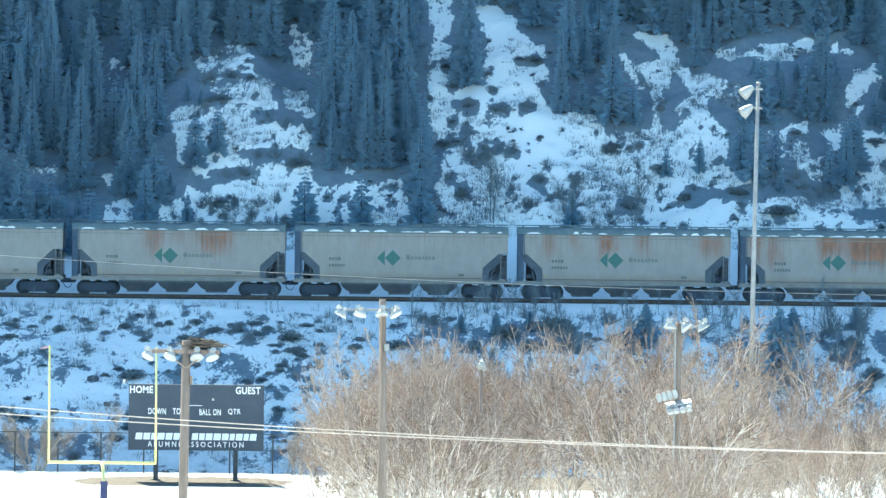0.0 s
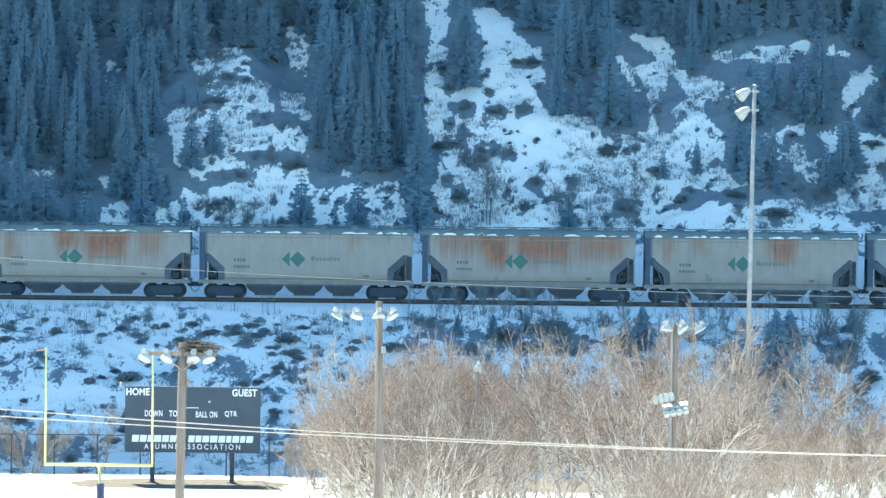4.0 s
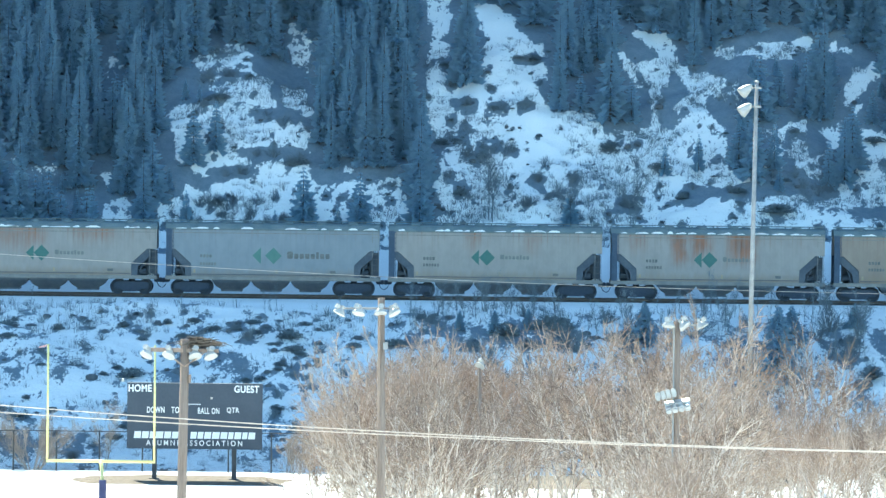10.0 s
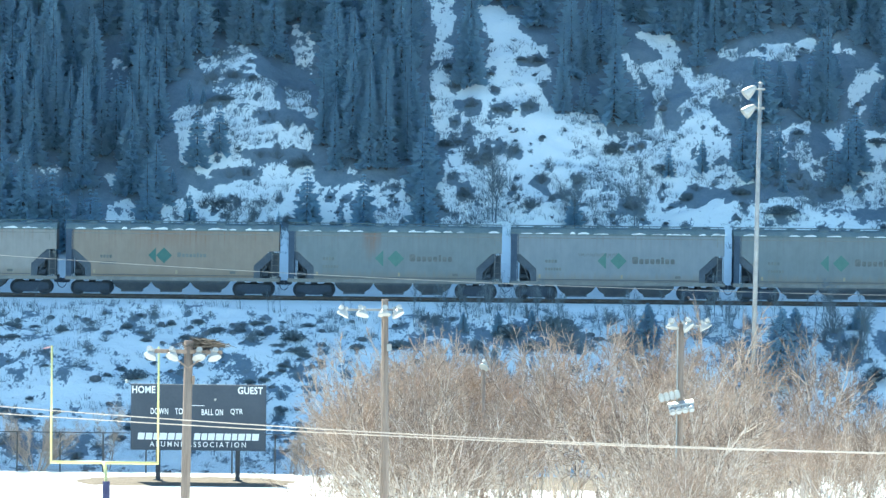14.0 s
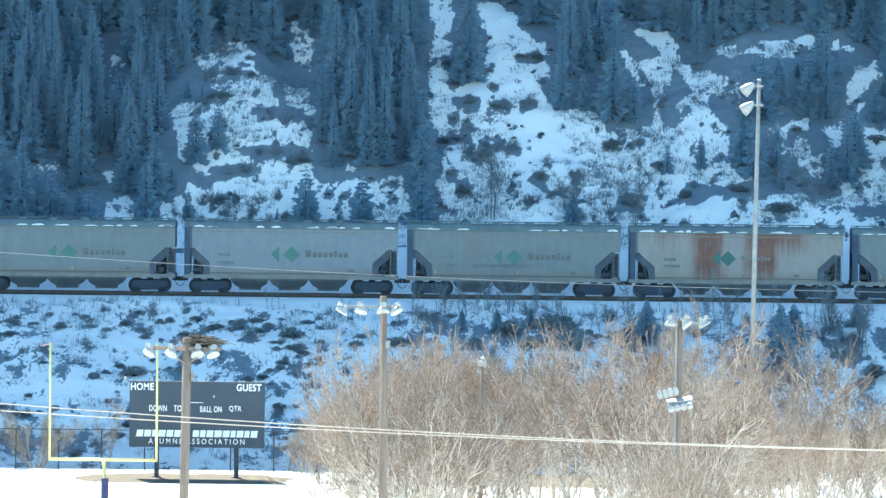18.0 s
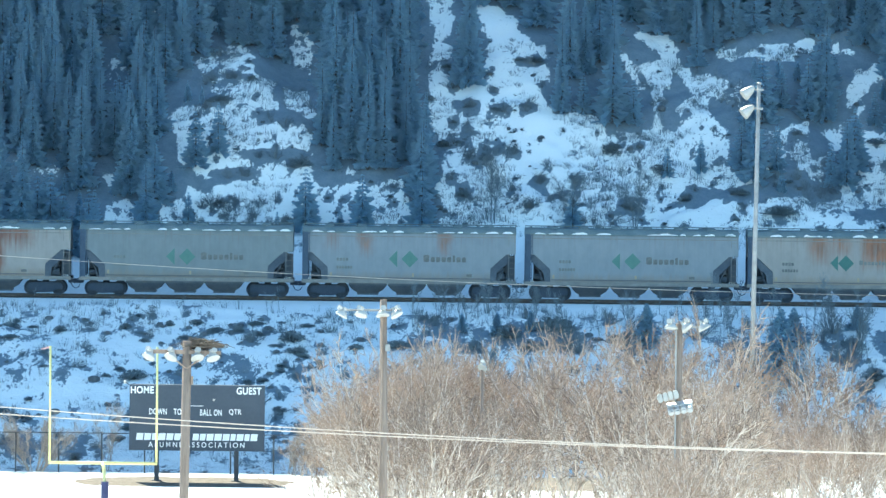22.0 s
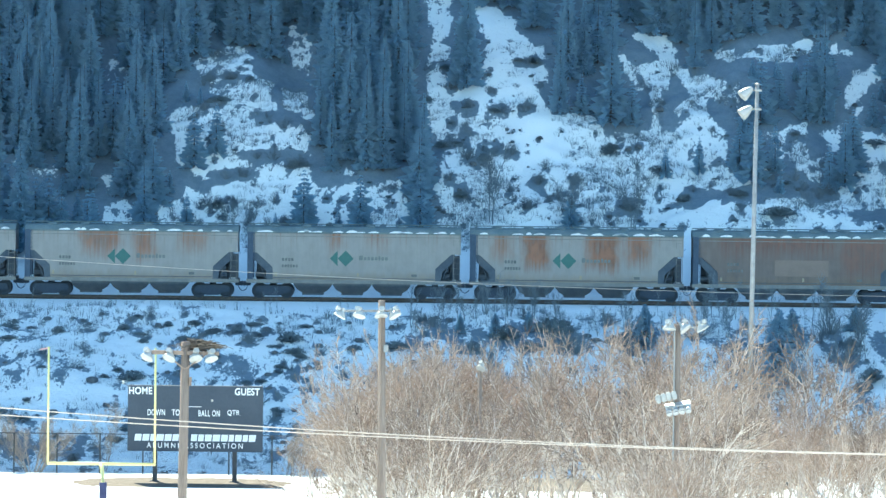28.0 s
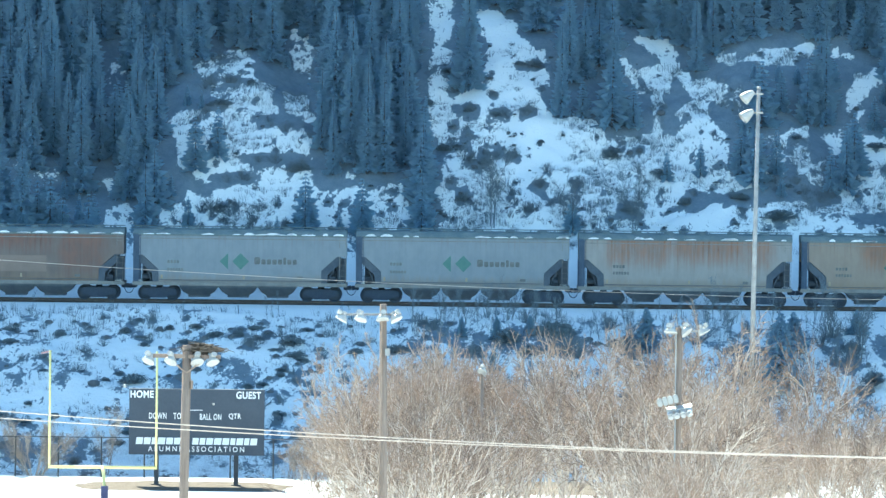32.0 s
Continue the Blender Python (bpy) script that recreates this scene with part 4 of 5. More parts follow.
# ---- conifers on the hill ----
def spruce(rng, tall, wide, boughs=1.0, hang=1.0):
    """Trunk and crown of a spruce: whorls of drooping boughs with side sprays."""
    trunk = Shape().tube([(0, 0, -0.6), (0.02, 0, tall * 0.5), (0, 0.02, tall * 0.98)], [0.017 * tall, 0.010 * tall, 0.002 * tall], 5)
    crown = Shape()
    z = tall * 0.05
    while z < tall * 0.985:
        up = z / tall
        reach = wide * (1 - up) ** 0.75 * rng.uniform(0.8, 1.1) + 0.06
        count = rng.randint(6, 8) if up < 0.8 else 5
        a0 = rng.uniform(0, 6.28)
        for i in range(count):
            a = a0 + i * 6.28 / count + rng.uniform(-0.3, 0.3)
            length = reach * rng.uniform(0.6, 1.15)
            way = Vector((math.cos(a), math.sin(a), 0))
            side = Vector((-way.y, way.x, 0))
            droop = length * rng.uniform(0.10, 0.38)
            root = Vector((0, 0, z + 0.05))
            tip = way * length + Vector((0, 0, z - droop + 0.10 * length))
            mid = way * length * 0.6 + Vector((0, 0, z - droop))
            w = 0.10 * length + 0.03
            crown.add([root, mid + side * w, tip, mid - side * w, mid + Vector((0, 0, -w * 1.6))], [(0, 1, 2, 3), (0, 4, 2)])
            for k in range(3):
                f = 0.25 + 0.24 * k + rng.uniform(-0.06, 0.06)
                p = root.lerp(mid, min(1, f / 0.6)) if f < 0.6 else mid.lerp(tip, (f - 0.6) / 0.4)
                for sgn in (-1, 1):
                    q = p + (way * rng.uniform(0.3, 0.8) + side * sgn * 0.8) * ((0.46 if boughs < 1.3 else 0.36) * length * (1.2 - f)) + Vector((0, 0, hang * rng.uniform(-0.22, 0.02) * length))
                    crown.add([p + way * 0.05 * length, q, p.lerp(q, 0.45) + Vector((0, 0, -0.11 * hang * length - 0.05 * hang)) - way * 0.04 * length], [(0, 1, 2)])
        z += (tall * 0.024 + 0.05) * rng.uniform(0.6, 1.4) / boughs
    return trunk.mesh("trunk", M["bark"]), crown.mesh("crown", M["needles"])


def wood_spots(rng):
    """Spruces close together wherever the hill shows no open snow, none of them standing before it."""
    spots = []
    for _ in range(2600):
        x, z = rng.uniform(-36, 36), rng.uniform(11.0, 30.0)
        if snow_share(x, z) > 0.3 or any(abs(x - a) < 0.85 and abs(z - b) < 1.35 for a, b, _ in spots):
            continue
        h = rng.uniform(4.0, 8.5)
        for f in np.arange(0.06, 1.0, 0.08):
            reach = 0.17 * h * (1 - f)
            if any(snow_share(x + dx * reach, z + f * h) > rng.uniform(0.2, 0.95) for dx in (-0.8, 0.0, 0.8)):
                h *= max(f - 0.04, 0.0)
                break
        if h > 1.2:
            spots.append((x, z, h))
    return spots


def build_spruces():
    rng = random.Random(11)
    kinds = [spruce(rng, 10, w, 1.45) for w in (1.75, 1.5, 2.05, 1.4, 1.9)]
    small = [spruce(rng, 4, w, 0.72, 0.35) for w in (1.25, 1.1, 1.4)]
    spots = wood_spots(rng)
    # the higher part of the wood stands close and far off: one piece
    spots.sort(key=lambda p: p[1])
    deep = Shape()
    for x, z, h in spots[250:]:
        y = hill_y(x, z)
        k = h / 10
        m = np.array(Matrix.LocRotScale((x, y, ground_height(x, y)), Euler((0, 0, rng.uniform(0, 6.28))), (k, k, k)))
        for me in rng.choice(kinds):
            co = np.empty(len(me.vertices) * 3)
            me.vertices.foreach_get("co", co)
            co = co.reshape(-1, 3) @ m[:3, :3].T + m[:3, 3]
            deep.add(co.tolist(), [tuple(p.vertices) for p in me.polygons])
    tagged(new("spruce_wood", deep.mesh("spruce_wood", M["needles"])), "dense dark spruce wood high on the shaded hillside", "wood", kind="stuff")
    for x, z, h in spots[:250] + SINGLE_SPRUCES:
        y = hill_y(x, z)
        trunk, crown = rng.choice(kinds if h > 5.2 else small)
        s = h / (10 if h > 5.2 else 4)
        slim = s * rng.uniform(0.85, 1.15)
        m = Matrix.LocRotScale((x, y, ground_height(x, y)), Euler((0, 0, rng.uniform(0, 6.28))), (slim, slim, s))
        tree = thing("spruce", "tall dark spruce in the shaded hillside wood" if h > 5.2 else "small spruce standing in hillside snow", "tree", m, "spruces of the hillside")
        part("trunk", trunk, None, tree)
        part("crown", crown, None, tree)


SINGLE_SPRUCES = [(-9.3, 12.8, 4.4), (-5.5, 12.9, 4.0), (1.6, 22.8, 7.6), (-16.9, 16.8, 3.7), (-15.4, 18.0, 3.5), (15.1, 16.8, 2.1), (17.4, 17.1, 2.5), (8.6, 13.3, 2.5), (-1.5, 13.1, 4.2), (21.0, 16.6, 4.6), (22.5, 17.3, 3.3), (27.3, 16.3, 4.6), (27.9, 17.4, 4.2), (-7.0, 13.1, 1.5), (-11.2, 13.1, 1.2), (-8.7, 13.1, 1.4), (20.1, 17.3, 3.1), (-1.3, 17.1, 5.4), (-1.6, 15.2, 4.6), (-17.2, 13.4, 2.1), (26.2, 16.3, 3.1)]
build_spruces()


def build_bank_spruces():
    """Young spruces on the bank below the track."""
    rng = random.Random(17)
    kinds = [spruce(rng, 4, w, 1.2) for w in (1.25, 1.05)]
    for x, y, h in ((12.8, 398.0, 2.8), (14.6, 397.0, 1.5), (20.9, 391.5, 4.8), (22.0, 397.0, 2.4), (26.2, 400.5, 1.6), (29.4, 396.5, 2.0), (5.5, 399.0, 1.3), (3.4, 398.4, 1.5), (1.2, 399.4, 1.2)):
        trunk, crown = rng.choice(kinds)
        k = h / 4
        m = Matrix.LocRotScale((x, y, ground_height(x, y)), Euler((0, 0, rng.uniform(0, 6.28))), (k * 1.6, k * 1.6, k))
        tree = thing("spruce", "young spruce on the brushy bank below the track", "tree", m, "young spruces of the bank")
        part("trunk", trunk, None, tree)
        part("crown", crown, None, tree)


build_bank_spruces()


# ---- leafless trees and brush ----
def limb_way(rng, way, spread):
    a = rng.uniform(0, 6.28)
    side = way.orthogonal().normalized()
    side.rotate(Matrix.Rotation(a, 3, way))
    return (way * math.cos(spread) + side * math.sin(spread)).normalized()


def bare_tree(rng, tall, stems, lean, thick, fine=1.0, level3=4, stem_bend=0.20):
    """Many-stemmed leafless tree. Returns stems and twigs as two shapes."""
    wood, twigs = Shape(), Shape()

    def branch(shape, start, way, length, r0, r1, sides, bends=3, lift=0.25, bend=0.34):
        pts, p, w = [start], start.copy(), way.copy()
        for i in range(bends):
            w = (limb_way(rng, w, rng.uniform(0.08, bend)) + Vector((0, 0, lift * 0.4))).normalized()
            p = p + w * (length / bends)
            pts.append(p.copy())
        shape.tube(pts, [r0 + (r1 - r0) * i / bends for i in range(bends + 1)], sides, caps=False)
        return pts

    for _ in range(stems):
        a = rng.uniform(0, 6.28)
        way = Vector((math.cos(a) * lean, math.sin(a) * lean, 1)).normalized()
        length = tall * rng.uniform(0.80, 1.0)
        base = Vector((math.cos(a), math.sin(a), 0)) * rng.uniform(0, 0.35) + Vector((0, 0, -0.3))
        trunk = branch(wood, base, way, length, thick, thick * 0.11, 5, 6, 0.10, stem_bend)
        for _ in range(int(14 * fine)):
            f = rng.uniform(0.26, 0.99)
            k = min(int(f * 6), 5)
            p = trunk[k].lerp(trunk[k + 1], f * 6 - k)
            w = (trunk[k + 1] - trunk[k]).normalized()
            l2 = length * rng.uniform(0.15, 0.29) * (1.08 - 0.26 * f)
            limb = branch(wood, p, limb_way(rng, w, rng.uniform(0.35, 0.8)), l2, thick * 0.36, thick * 0.14, 4, 3, 0.45, 0.28)
            for _ in range(int(7 * fine)):
                g = rng.uniform(0.15, 1.0)
                j = min(int(g * 3), 2)
                q = limb[j].lerp(limb[j + 1], g * 3 - j)
                v = (limb[j + 1] - limb[j]).normalized()
                l3 = l2 * rng.uniform(0.28, 0.55)
                twig = branch(twigs, q, limb_way(rng, v, rng.uniform(0.4, 0.95)), l3, thick * 0.165, thick * 0.11, 3, 2, 0.3)
                for _ in range(level3):
                    r = twig[rng.randint(0, 1)].lerp(twig[2], rng.uniform(0.2, 1.0))
                    branch(twigs, r, limb_way(rng, v, rng.uniform(0.5, 1.4)), l3 * rng.uniform(0.35, 0.75), thick * 0.14, thick * 0.09, 3, 1, 0.0)
    return wood, twigs


def spreading_tree(rng, stems, spread, thick):
    """Many-stemmed leafless tree 10 m tall, forking five times into a fan of fine twigs. Returns limbs and twigs as two shapes."""
    wood, twigs = Shape(), Shape()
    bends, children = (5, 4, 3, 2, 1), (4, 5, 5, 3)

    def grow(level, start, way, length, r):
        shape = wood if level < 3 else twigs
        pts, w, n = [start], way, bends[level]
        for _ in range(n):
            w = (limb_way(rng, w, rng.uniform(0.03, (0.11, 0.14, 0.22, 0.28, 0.2)[level])) + Vector((0, 0, (0.06, 0.06, 0.05, 0.04, 0.0)[level]))).normalized()
            pts.append(pts[-1] + w * (length / n))
        if level < 3:
            shape.tube(pts, [r * (1 - 0.55 * i / n) for i in range(n + 1)], (5, 5, 4)[level], caps=False)
        else:
            if n > 1:
                shape.tube(pts[:n], [r, r * 0.8], 3, caps=False)
            side = w.orthogonal().normalized() * r * 0.8
            ring = [pts[n - 1] + Matrix.Rotation(2.094 * k, 3, w) @ side for k in range(3)]
            shape.add(ring + [pts[n]], [(0, 1, 3), (1, 2, 3), (2, 0, 3)])
        if level == 4:
            return
        for c in range(children[level] + 1):
            # the last one goes on from the tip
            f = 1.0 if c == children[level] else rng.uniform((0.42, 0.25, 0.15, 0.2)[level], 1.0) ** (1.0 if level < 1 else 0.7)
            k = min(int(f * n), n - 1)
            p = pts[k].lerp(pts[k + 1], f * n - k)
            along = (pts[k + 1] - pts[k]).normalized()
            turn = rng.uniform(0.05, 0.3) if f == 1.0 else rng.uniform((0.25, 0.35, 0.4, 0.4)[level], (0.6, 0.75, 1.0, 1.15)[level])
            grow(level + 1, p, limb_way(rng, along, turn), length * rng.uniform(*((0.5, 0.85), (0.4, 0.65), (0.27, 0.44), (0.28, 0.46))[level]) * (1.12 - 0.3 * f), r * (0.48 if f == 1.0 else rng.uniform(0.42, 0.58)) if level < 2 else (0.020, 0.015)[level - 2])

    for i in range(stems):
        a = 6.283 * (i + rng.random()) / stems
        lean = spread * rng.uniform(0.25, 1.1)
        out = Vector((math.cos(a), math.sin(a), 0))
        grow(0, out * rng.uniform(0.05, 0.5) + Vector((0, 0, -0.3)), (out * lean + Vector((0, 0, 1))).normalized(), rng.uniform(4.2, 5.6), thick * rng.uniform(0.7, 1.1))
    k = 10 / max(v[2] for v in wood.v + twigs.v)
    for shape in (wood, twigs):
        shape.v = [(x * k, y * k, z * k) for x, y, z in shape.v]
    return wood, twigs


def build_near_trees():
    rng = random.Random(23)
    kinds = []
    for i in range(6):
        wood, twigs = spreading_tree(rng, 7, 0.36 + 0.06 * i, 0.075)
        kinds.append((wood.mesh("limbs", M["stem"]), twigs.mesh("twigs", M["twig"])))
    for x, y, h in NEAR_TREES + UNDERGROWTH:
        limbs, twigs = rng.choice(kinds)
        s = h / 9.4
        m = Matrix.LocRotScale((x, y, 0), Euler((0, 0, rng.uniform(0, 6.28))), (s, s, s))
        tree = thing("leafless_tree", "leafless many-stemmed tan tree lit by low sun at the field", "tree", m, "leafless trees at the field")
        part("limb_frame", limbs, None, tree, "pale grey limbs")
        part("twig_spray", twigs, None, tree, "fine tan twigs")


NEAR_TREES = [(9.5, 262, 8.4), (10.9, 264, 8.6), (2.1, 296, 8.7), (-2.6, 318, 9.5), (-2.3, 312, 10.0), (-1.0, 326, 9.8), (-1.4, 308, 10.9), (1.0, 316, 9.7), (2.2, 310, 9.9), (5.0, 314, 10.9), (6.4, 330, 9.3), (7.2, 306, 11.1), (8.7, 320, 11.0), (10.5, 312, 9.9), (11.3, 300, 10.3), (15.9, 308, 9.4), (17.9, 320, 8.8), (19.5, 312, 7.7), (21.2, 305, 8.1), (23.2, 318, 7.1), (-1.8, 300, 9.7), (-0.9, 292, 9.2), (18.5, 300, 7.6), (3.6, 324, 9.2), (10.1, 334, 8.4), (-0.8, 322, 10.5), (1.4, 318, 10.3), (9.9, 282, 10.2), (11.4, 286, 10.0), (12.5, 300, 10.0), (12.7, 318, 12.0), (18.4, 322, 10.7), (-4.3, 322, 8.6), (-5.5, 316, 5.8), (-3.4, 306, 9.0)]
# lower growth behind them
UNDERGROWTH = [(-3.0, 344, 4.2), (0.6, 348, 4.8), (3.4, 342, 4.4), (6.2, 350, 5.2), (8.8, 345, 4.6), (11.6, 349, 5.0), (14.2, 343, 4.5), (16.8, 350, 5.0), (19.6, 346, 4.6), (22.4, 350, 5.0), (24.6, 344, 4.4)]
build_near_trees()


def build_brush():
    rng = random.Random(31)
    low, mounds = [], []
    for i in range(4):
        s = Shape()
        for _ in range(30):
            a, out = rng.uniform(0, 6.28), rng.uniform(0.05, 1.0)
            way = Vector((math.cos(a) * out, math.sin(a) * out, 1.25 - 0.6 * out)).normalized()
            root = Vector((math.cos(a), math.sin(a), 0)) * 0.25 * out
            length = rng.uniform(0.6, 1.05)
            mid = root + way * length * 0.55
            tip = root + limb_way(rng, way, 0.2) * length
            s.tube([root, mid, tip], [0.018, 0.012, 0.004], 3, caps=False)
            for _ in range(5):
                p = root.lerp(tip, rng.uniform(0.35, 0.95))
                q = p + limb_way(rng, way, rng.uniform(0.4, 0.9)) * rng.uniform(0.12, 0.38)
                s.tube([p, q], [0.009, 0.004], 3, caps=False)
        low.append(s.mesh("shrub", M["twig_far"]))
    for i in range(3):
        s = Shape()
        for _ in range(330):
            a, up = rng.uniform(0, 6.28), rng.random()
            r = math.sqrt(1 - up * up) * rng.uniform(0.75, 1.05)
            p = Vector((math.cos(a) * r, math.sin(a) * r, up * 0.75 * rng.uniform(0.8, 1.1)))
            out = (p + Vector((0, 0, 0.35))).normalized()
            t = limb_way(rng, out, 0.7) * rng.uniform(0.12, 0.3)
            w = out.cross(t).normalized() * rng.uniform(0.03, 0.07)
            s.add([p - w, p + w, p + t], [(0, 1, 2)])
            s.add([p * 0.2 - w, p * 0.2 + w, p + t * 0.4], [(0, 1, 2)])
        mounds.append(s.mesh("shrub", M["juniper"]))
    boulders = []
    for i in range(3):
        s = Shape()
        rows = 6
        for k in range(rows + 1):
            for j in range(9):
                a, b = 6.283 * j / 9, math.pi * k / rows
                v = Vector((math.sin(b) * math.cos(a), math.sin(b) * math.sin(a) * 0.8, math.cos(b) * 0.7))
                v *= 0.55 + 0.28 * noise.noise(v * 1.9 + Vector((i * 7.0, 0, 0)))
                s.v.append(tuple(v))
        for k in range(rows):
            for j in range(9):
                s.f.append((k * 9 + j, (k + 1) * 9 + j, (k + 1) * 9 + (j + 1) % 9, k * 9 + (j + 1) % 9))
        boulders.append(s.mesh("boulder", M["rock"]))
    for x, y, h, kind in SPOTS:
        z = ground_height(x, y)
        turn = Euler((0, 0, rng.uniform(0, 6.28)))
        if kind < 0.56:
            ob = new("shrub", rng.choice(low))
            ob.matrix_basis = Matrix.LocRotScale((x, y, z - 0.03), turn, (h * 1.1, h * 1.1, h * 1.15))
            tagged(ob, "low leafless shrub poking through shaded snow", "shrub", "leafless shrubs on bank and hill")
        elif kind < 0.76:
            ob = new("juniper", rng.choice(mounds))
            ob.matrix_basis = Matrix.LocRotScale((x, y, z - 0.05), turn, (h * rng.uniform(0.7, 1.5), h * rng.uniform(0.5, 0.9), h * rng.uniform(0.5, 0.9)))
            tagged(ob, "low dark evergreen shrub in shaded snow", "shrub", "evergreen shrubs on bank and hill")
        else:
            ob = new("boulder", rng.choice(boulders))
            ob.matrix_basis = Matrix.LocRotScale((x, y, z + 0.05 * h), turn, (h * 0.9, h * 0.9, h * 0.8))
            tagged(ob, "dark weathered boulder showing through the snow", "rock", "boulders on bank and hill")
    # tufts and twigs too many to count
    tufts = Shape()
    made = 0
    while made < 5600:
        if made < 1800:
            x, y = rng.uniform(-31, 33), rng.uniform(376, 406.5)
        else:
            x, y = rng.uniform(-18.5, 33), rng.uniform(419, 441)
            if snow_share(x, ground_height(x, y)) < 0.5:
                continue
        if rng.random() > 0.35 + 0.9 * noise2(x, y, 0.22, 6.1) + (0.25 if 399 < y < 406 else 0):
            continue
        made += 1
        z, h = ground_height(x, y) - 0.02, rng.uniform(0.15, 0.55) * (1.5 if 399 < y < 406 else 1)
        for _ in range(rng.randint(6, 13)):
            a, far = rng.uniform(0, 6.28), rng.uniform(0.1, 0.45)
            dx, dy = far * math.cos(a), far * math.sin(a)
            w = rng.uniform(0.006, 0.015)
            k = len(tufts.v)
            tufts.v += [(x + dx * 0.5 - w, y + dy * 0.5, z), (x + dx * 0.5 + w, y + dy * 0.5, z), (x + dx + rng.uniform(-0.1, 0.1), y + dy, z + h * rng.uniform(0.6, 1.1))]
            tufts.f.append((k, k + 1, k + 2))
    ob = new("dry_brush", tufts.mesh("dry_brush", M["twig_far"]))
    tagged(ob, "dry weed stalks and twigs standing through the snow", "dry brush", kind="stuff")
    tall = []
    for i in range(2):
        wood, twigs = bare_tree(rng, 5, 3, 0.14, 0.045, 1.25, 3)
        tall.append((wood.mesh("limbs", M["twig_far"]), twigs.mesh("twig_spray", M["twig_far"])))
    for x, y, h in HILL_BARE:
        s = h / 4.7
        m = Matrix.LocRotScale((x, y, ground_height(x, y)), Euler((0, 0, rng.uniform(0, 6.28))), (s, s, s))
        tree = thing("bare_tree", "dark leafless tree standing in shaded snow", "tree", m, "bare trees beside the track")
        limbs, twigs = rng.choice(tall)
        part("limb_frame", limbs, None, tree)
        part("twig_spray", twigs, None, tree)


HILL_BARE = [(3.2, 425.0, 5.2), (12.7, 425.2, 4.4), (8.6, 425.0, 3.6), (-12.7, 424.8, 2.1), (-14.2, 424.8, 1.9), (0.2, 402.5, 2.0), (1.6, 402.0, 2.3), (2.9, 402.6, 2.4), (4.3, 402.2, 2.2), (5.8, 402.7, 2.5), (7.2, 402.0, 1.9), (11.6, 401.5, 2.4), (16.5, 400.5, 2.8), (24.6, 401.0, 3.2), (30.0, 400.0, 3.4), (26.0, 395.0, 3.6), (18.2, 399.5, 2.6)]
build_brush()


def build_saplings():
    """Slender leafless saplings along the top of the bank."""
    rng = random.Random(77)
    kinds = []
    for _ in range(4):
        wood, twigs = bare_tree(rng, 4, 1, 0.08, 0.035, 0.9, 1, 0.07)
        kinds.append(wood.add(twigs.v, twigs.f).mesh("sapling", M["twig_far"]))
    spots = [(rng.uniform(-2, 31), rng.uniform(398, 407), rng.uniform(1.6, 3.4)) for _ in range(34)]
    spots += [(rng.uniform(-29, -2), rng.uniform(401, 406), rng.uniform(0.9, 1.9)) for _ in range(16)]
    spots += [(rng.uniform(-1, 22), rng.uniform(393, 401), rng.uniform(1.5, 3.0)) for _ in range(20)]
    spots += [(rng.uniform(20, 31), rng.uniform(386, 397), rng.uniform(2.5, 4.5)) for _ in range(12)]
    for x, y, h in spots:
        k = h / 3.8
        m = Matrix.LocRotScale((x, y, ground_height(x, y)), Euler((0, 0, rng.uniform(0, 6.28))), (k, k, k))
        ob = new("sapling", rng.choice(kinds))
        ob.matrix_basis = m
        tagged(ob, "slender leafless sapling on the snowy bank below the track", "sapling", "saplings of the bank")


build_saplings()


def build_sunlit_bushes():
    """Tan brush in the sun at the fence."""
    rng = random.Random(8)
    for x, y, h, stems, lean in ((-24.0, 373.4, 3.6, 18, 0.8), (-19.85, 374.5, 4.3, 4, 0.16), (-9.0, 373.8, 2.6, 7, 0.4), (-8.2, 373.6, 3.4, 5, 0.3)):
        wood, twigs = bare_tree(rng, h, stems, lean, 0.030 if lean < 0.8 else 0.035, 1.0, 3)
        bush = thing("leafless_bush", "tan leafless bush at the chain-link fence", "bush", pose(x, y, ground_height(x, y)), "bushes at the fence")
        part("limb_frame", wood, M["twig_tan"], bush)
        part("twig_spray", twigs, M["twig_tan"], bush)


build_sunlit_bushes()


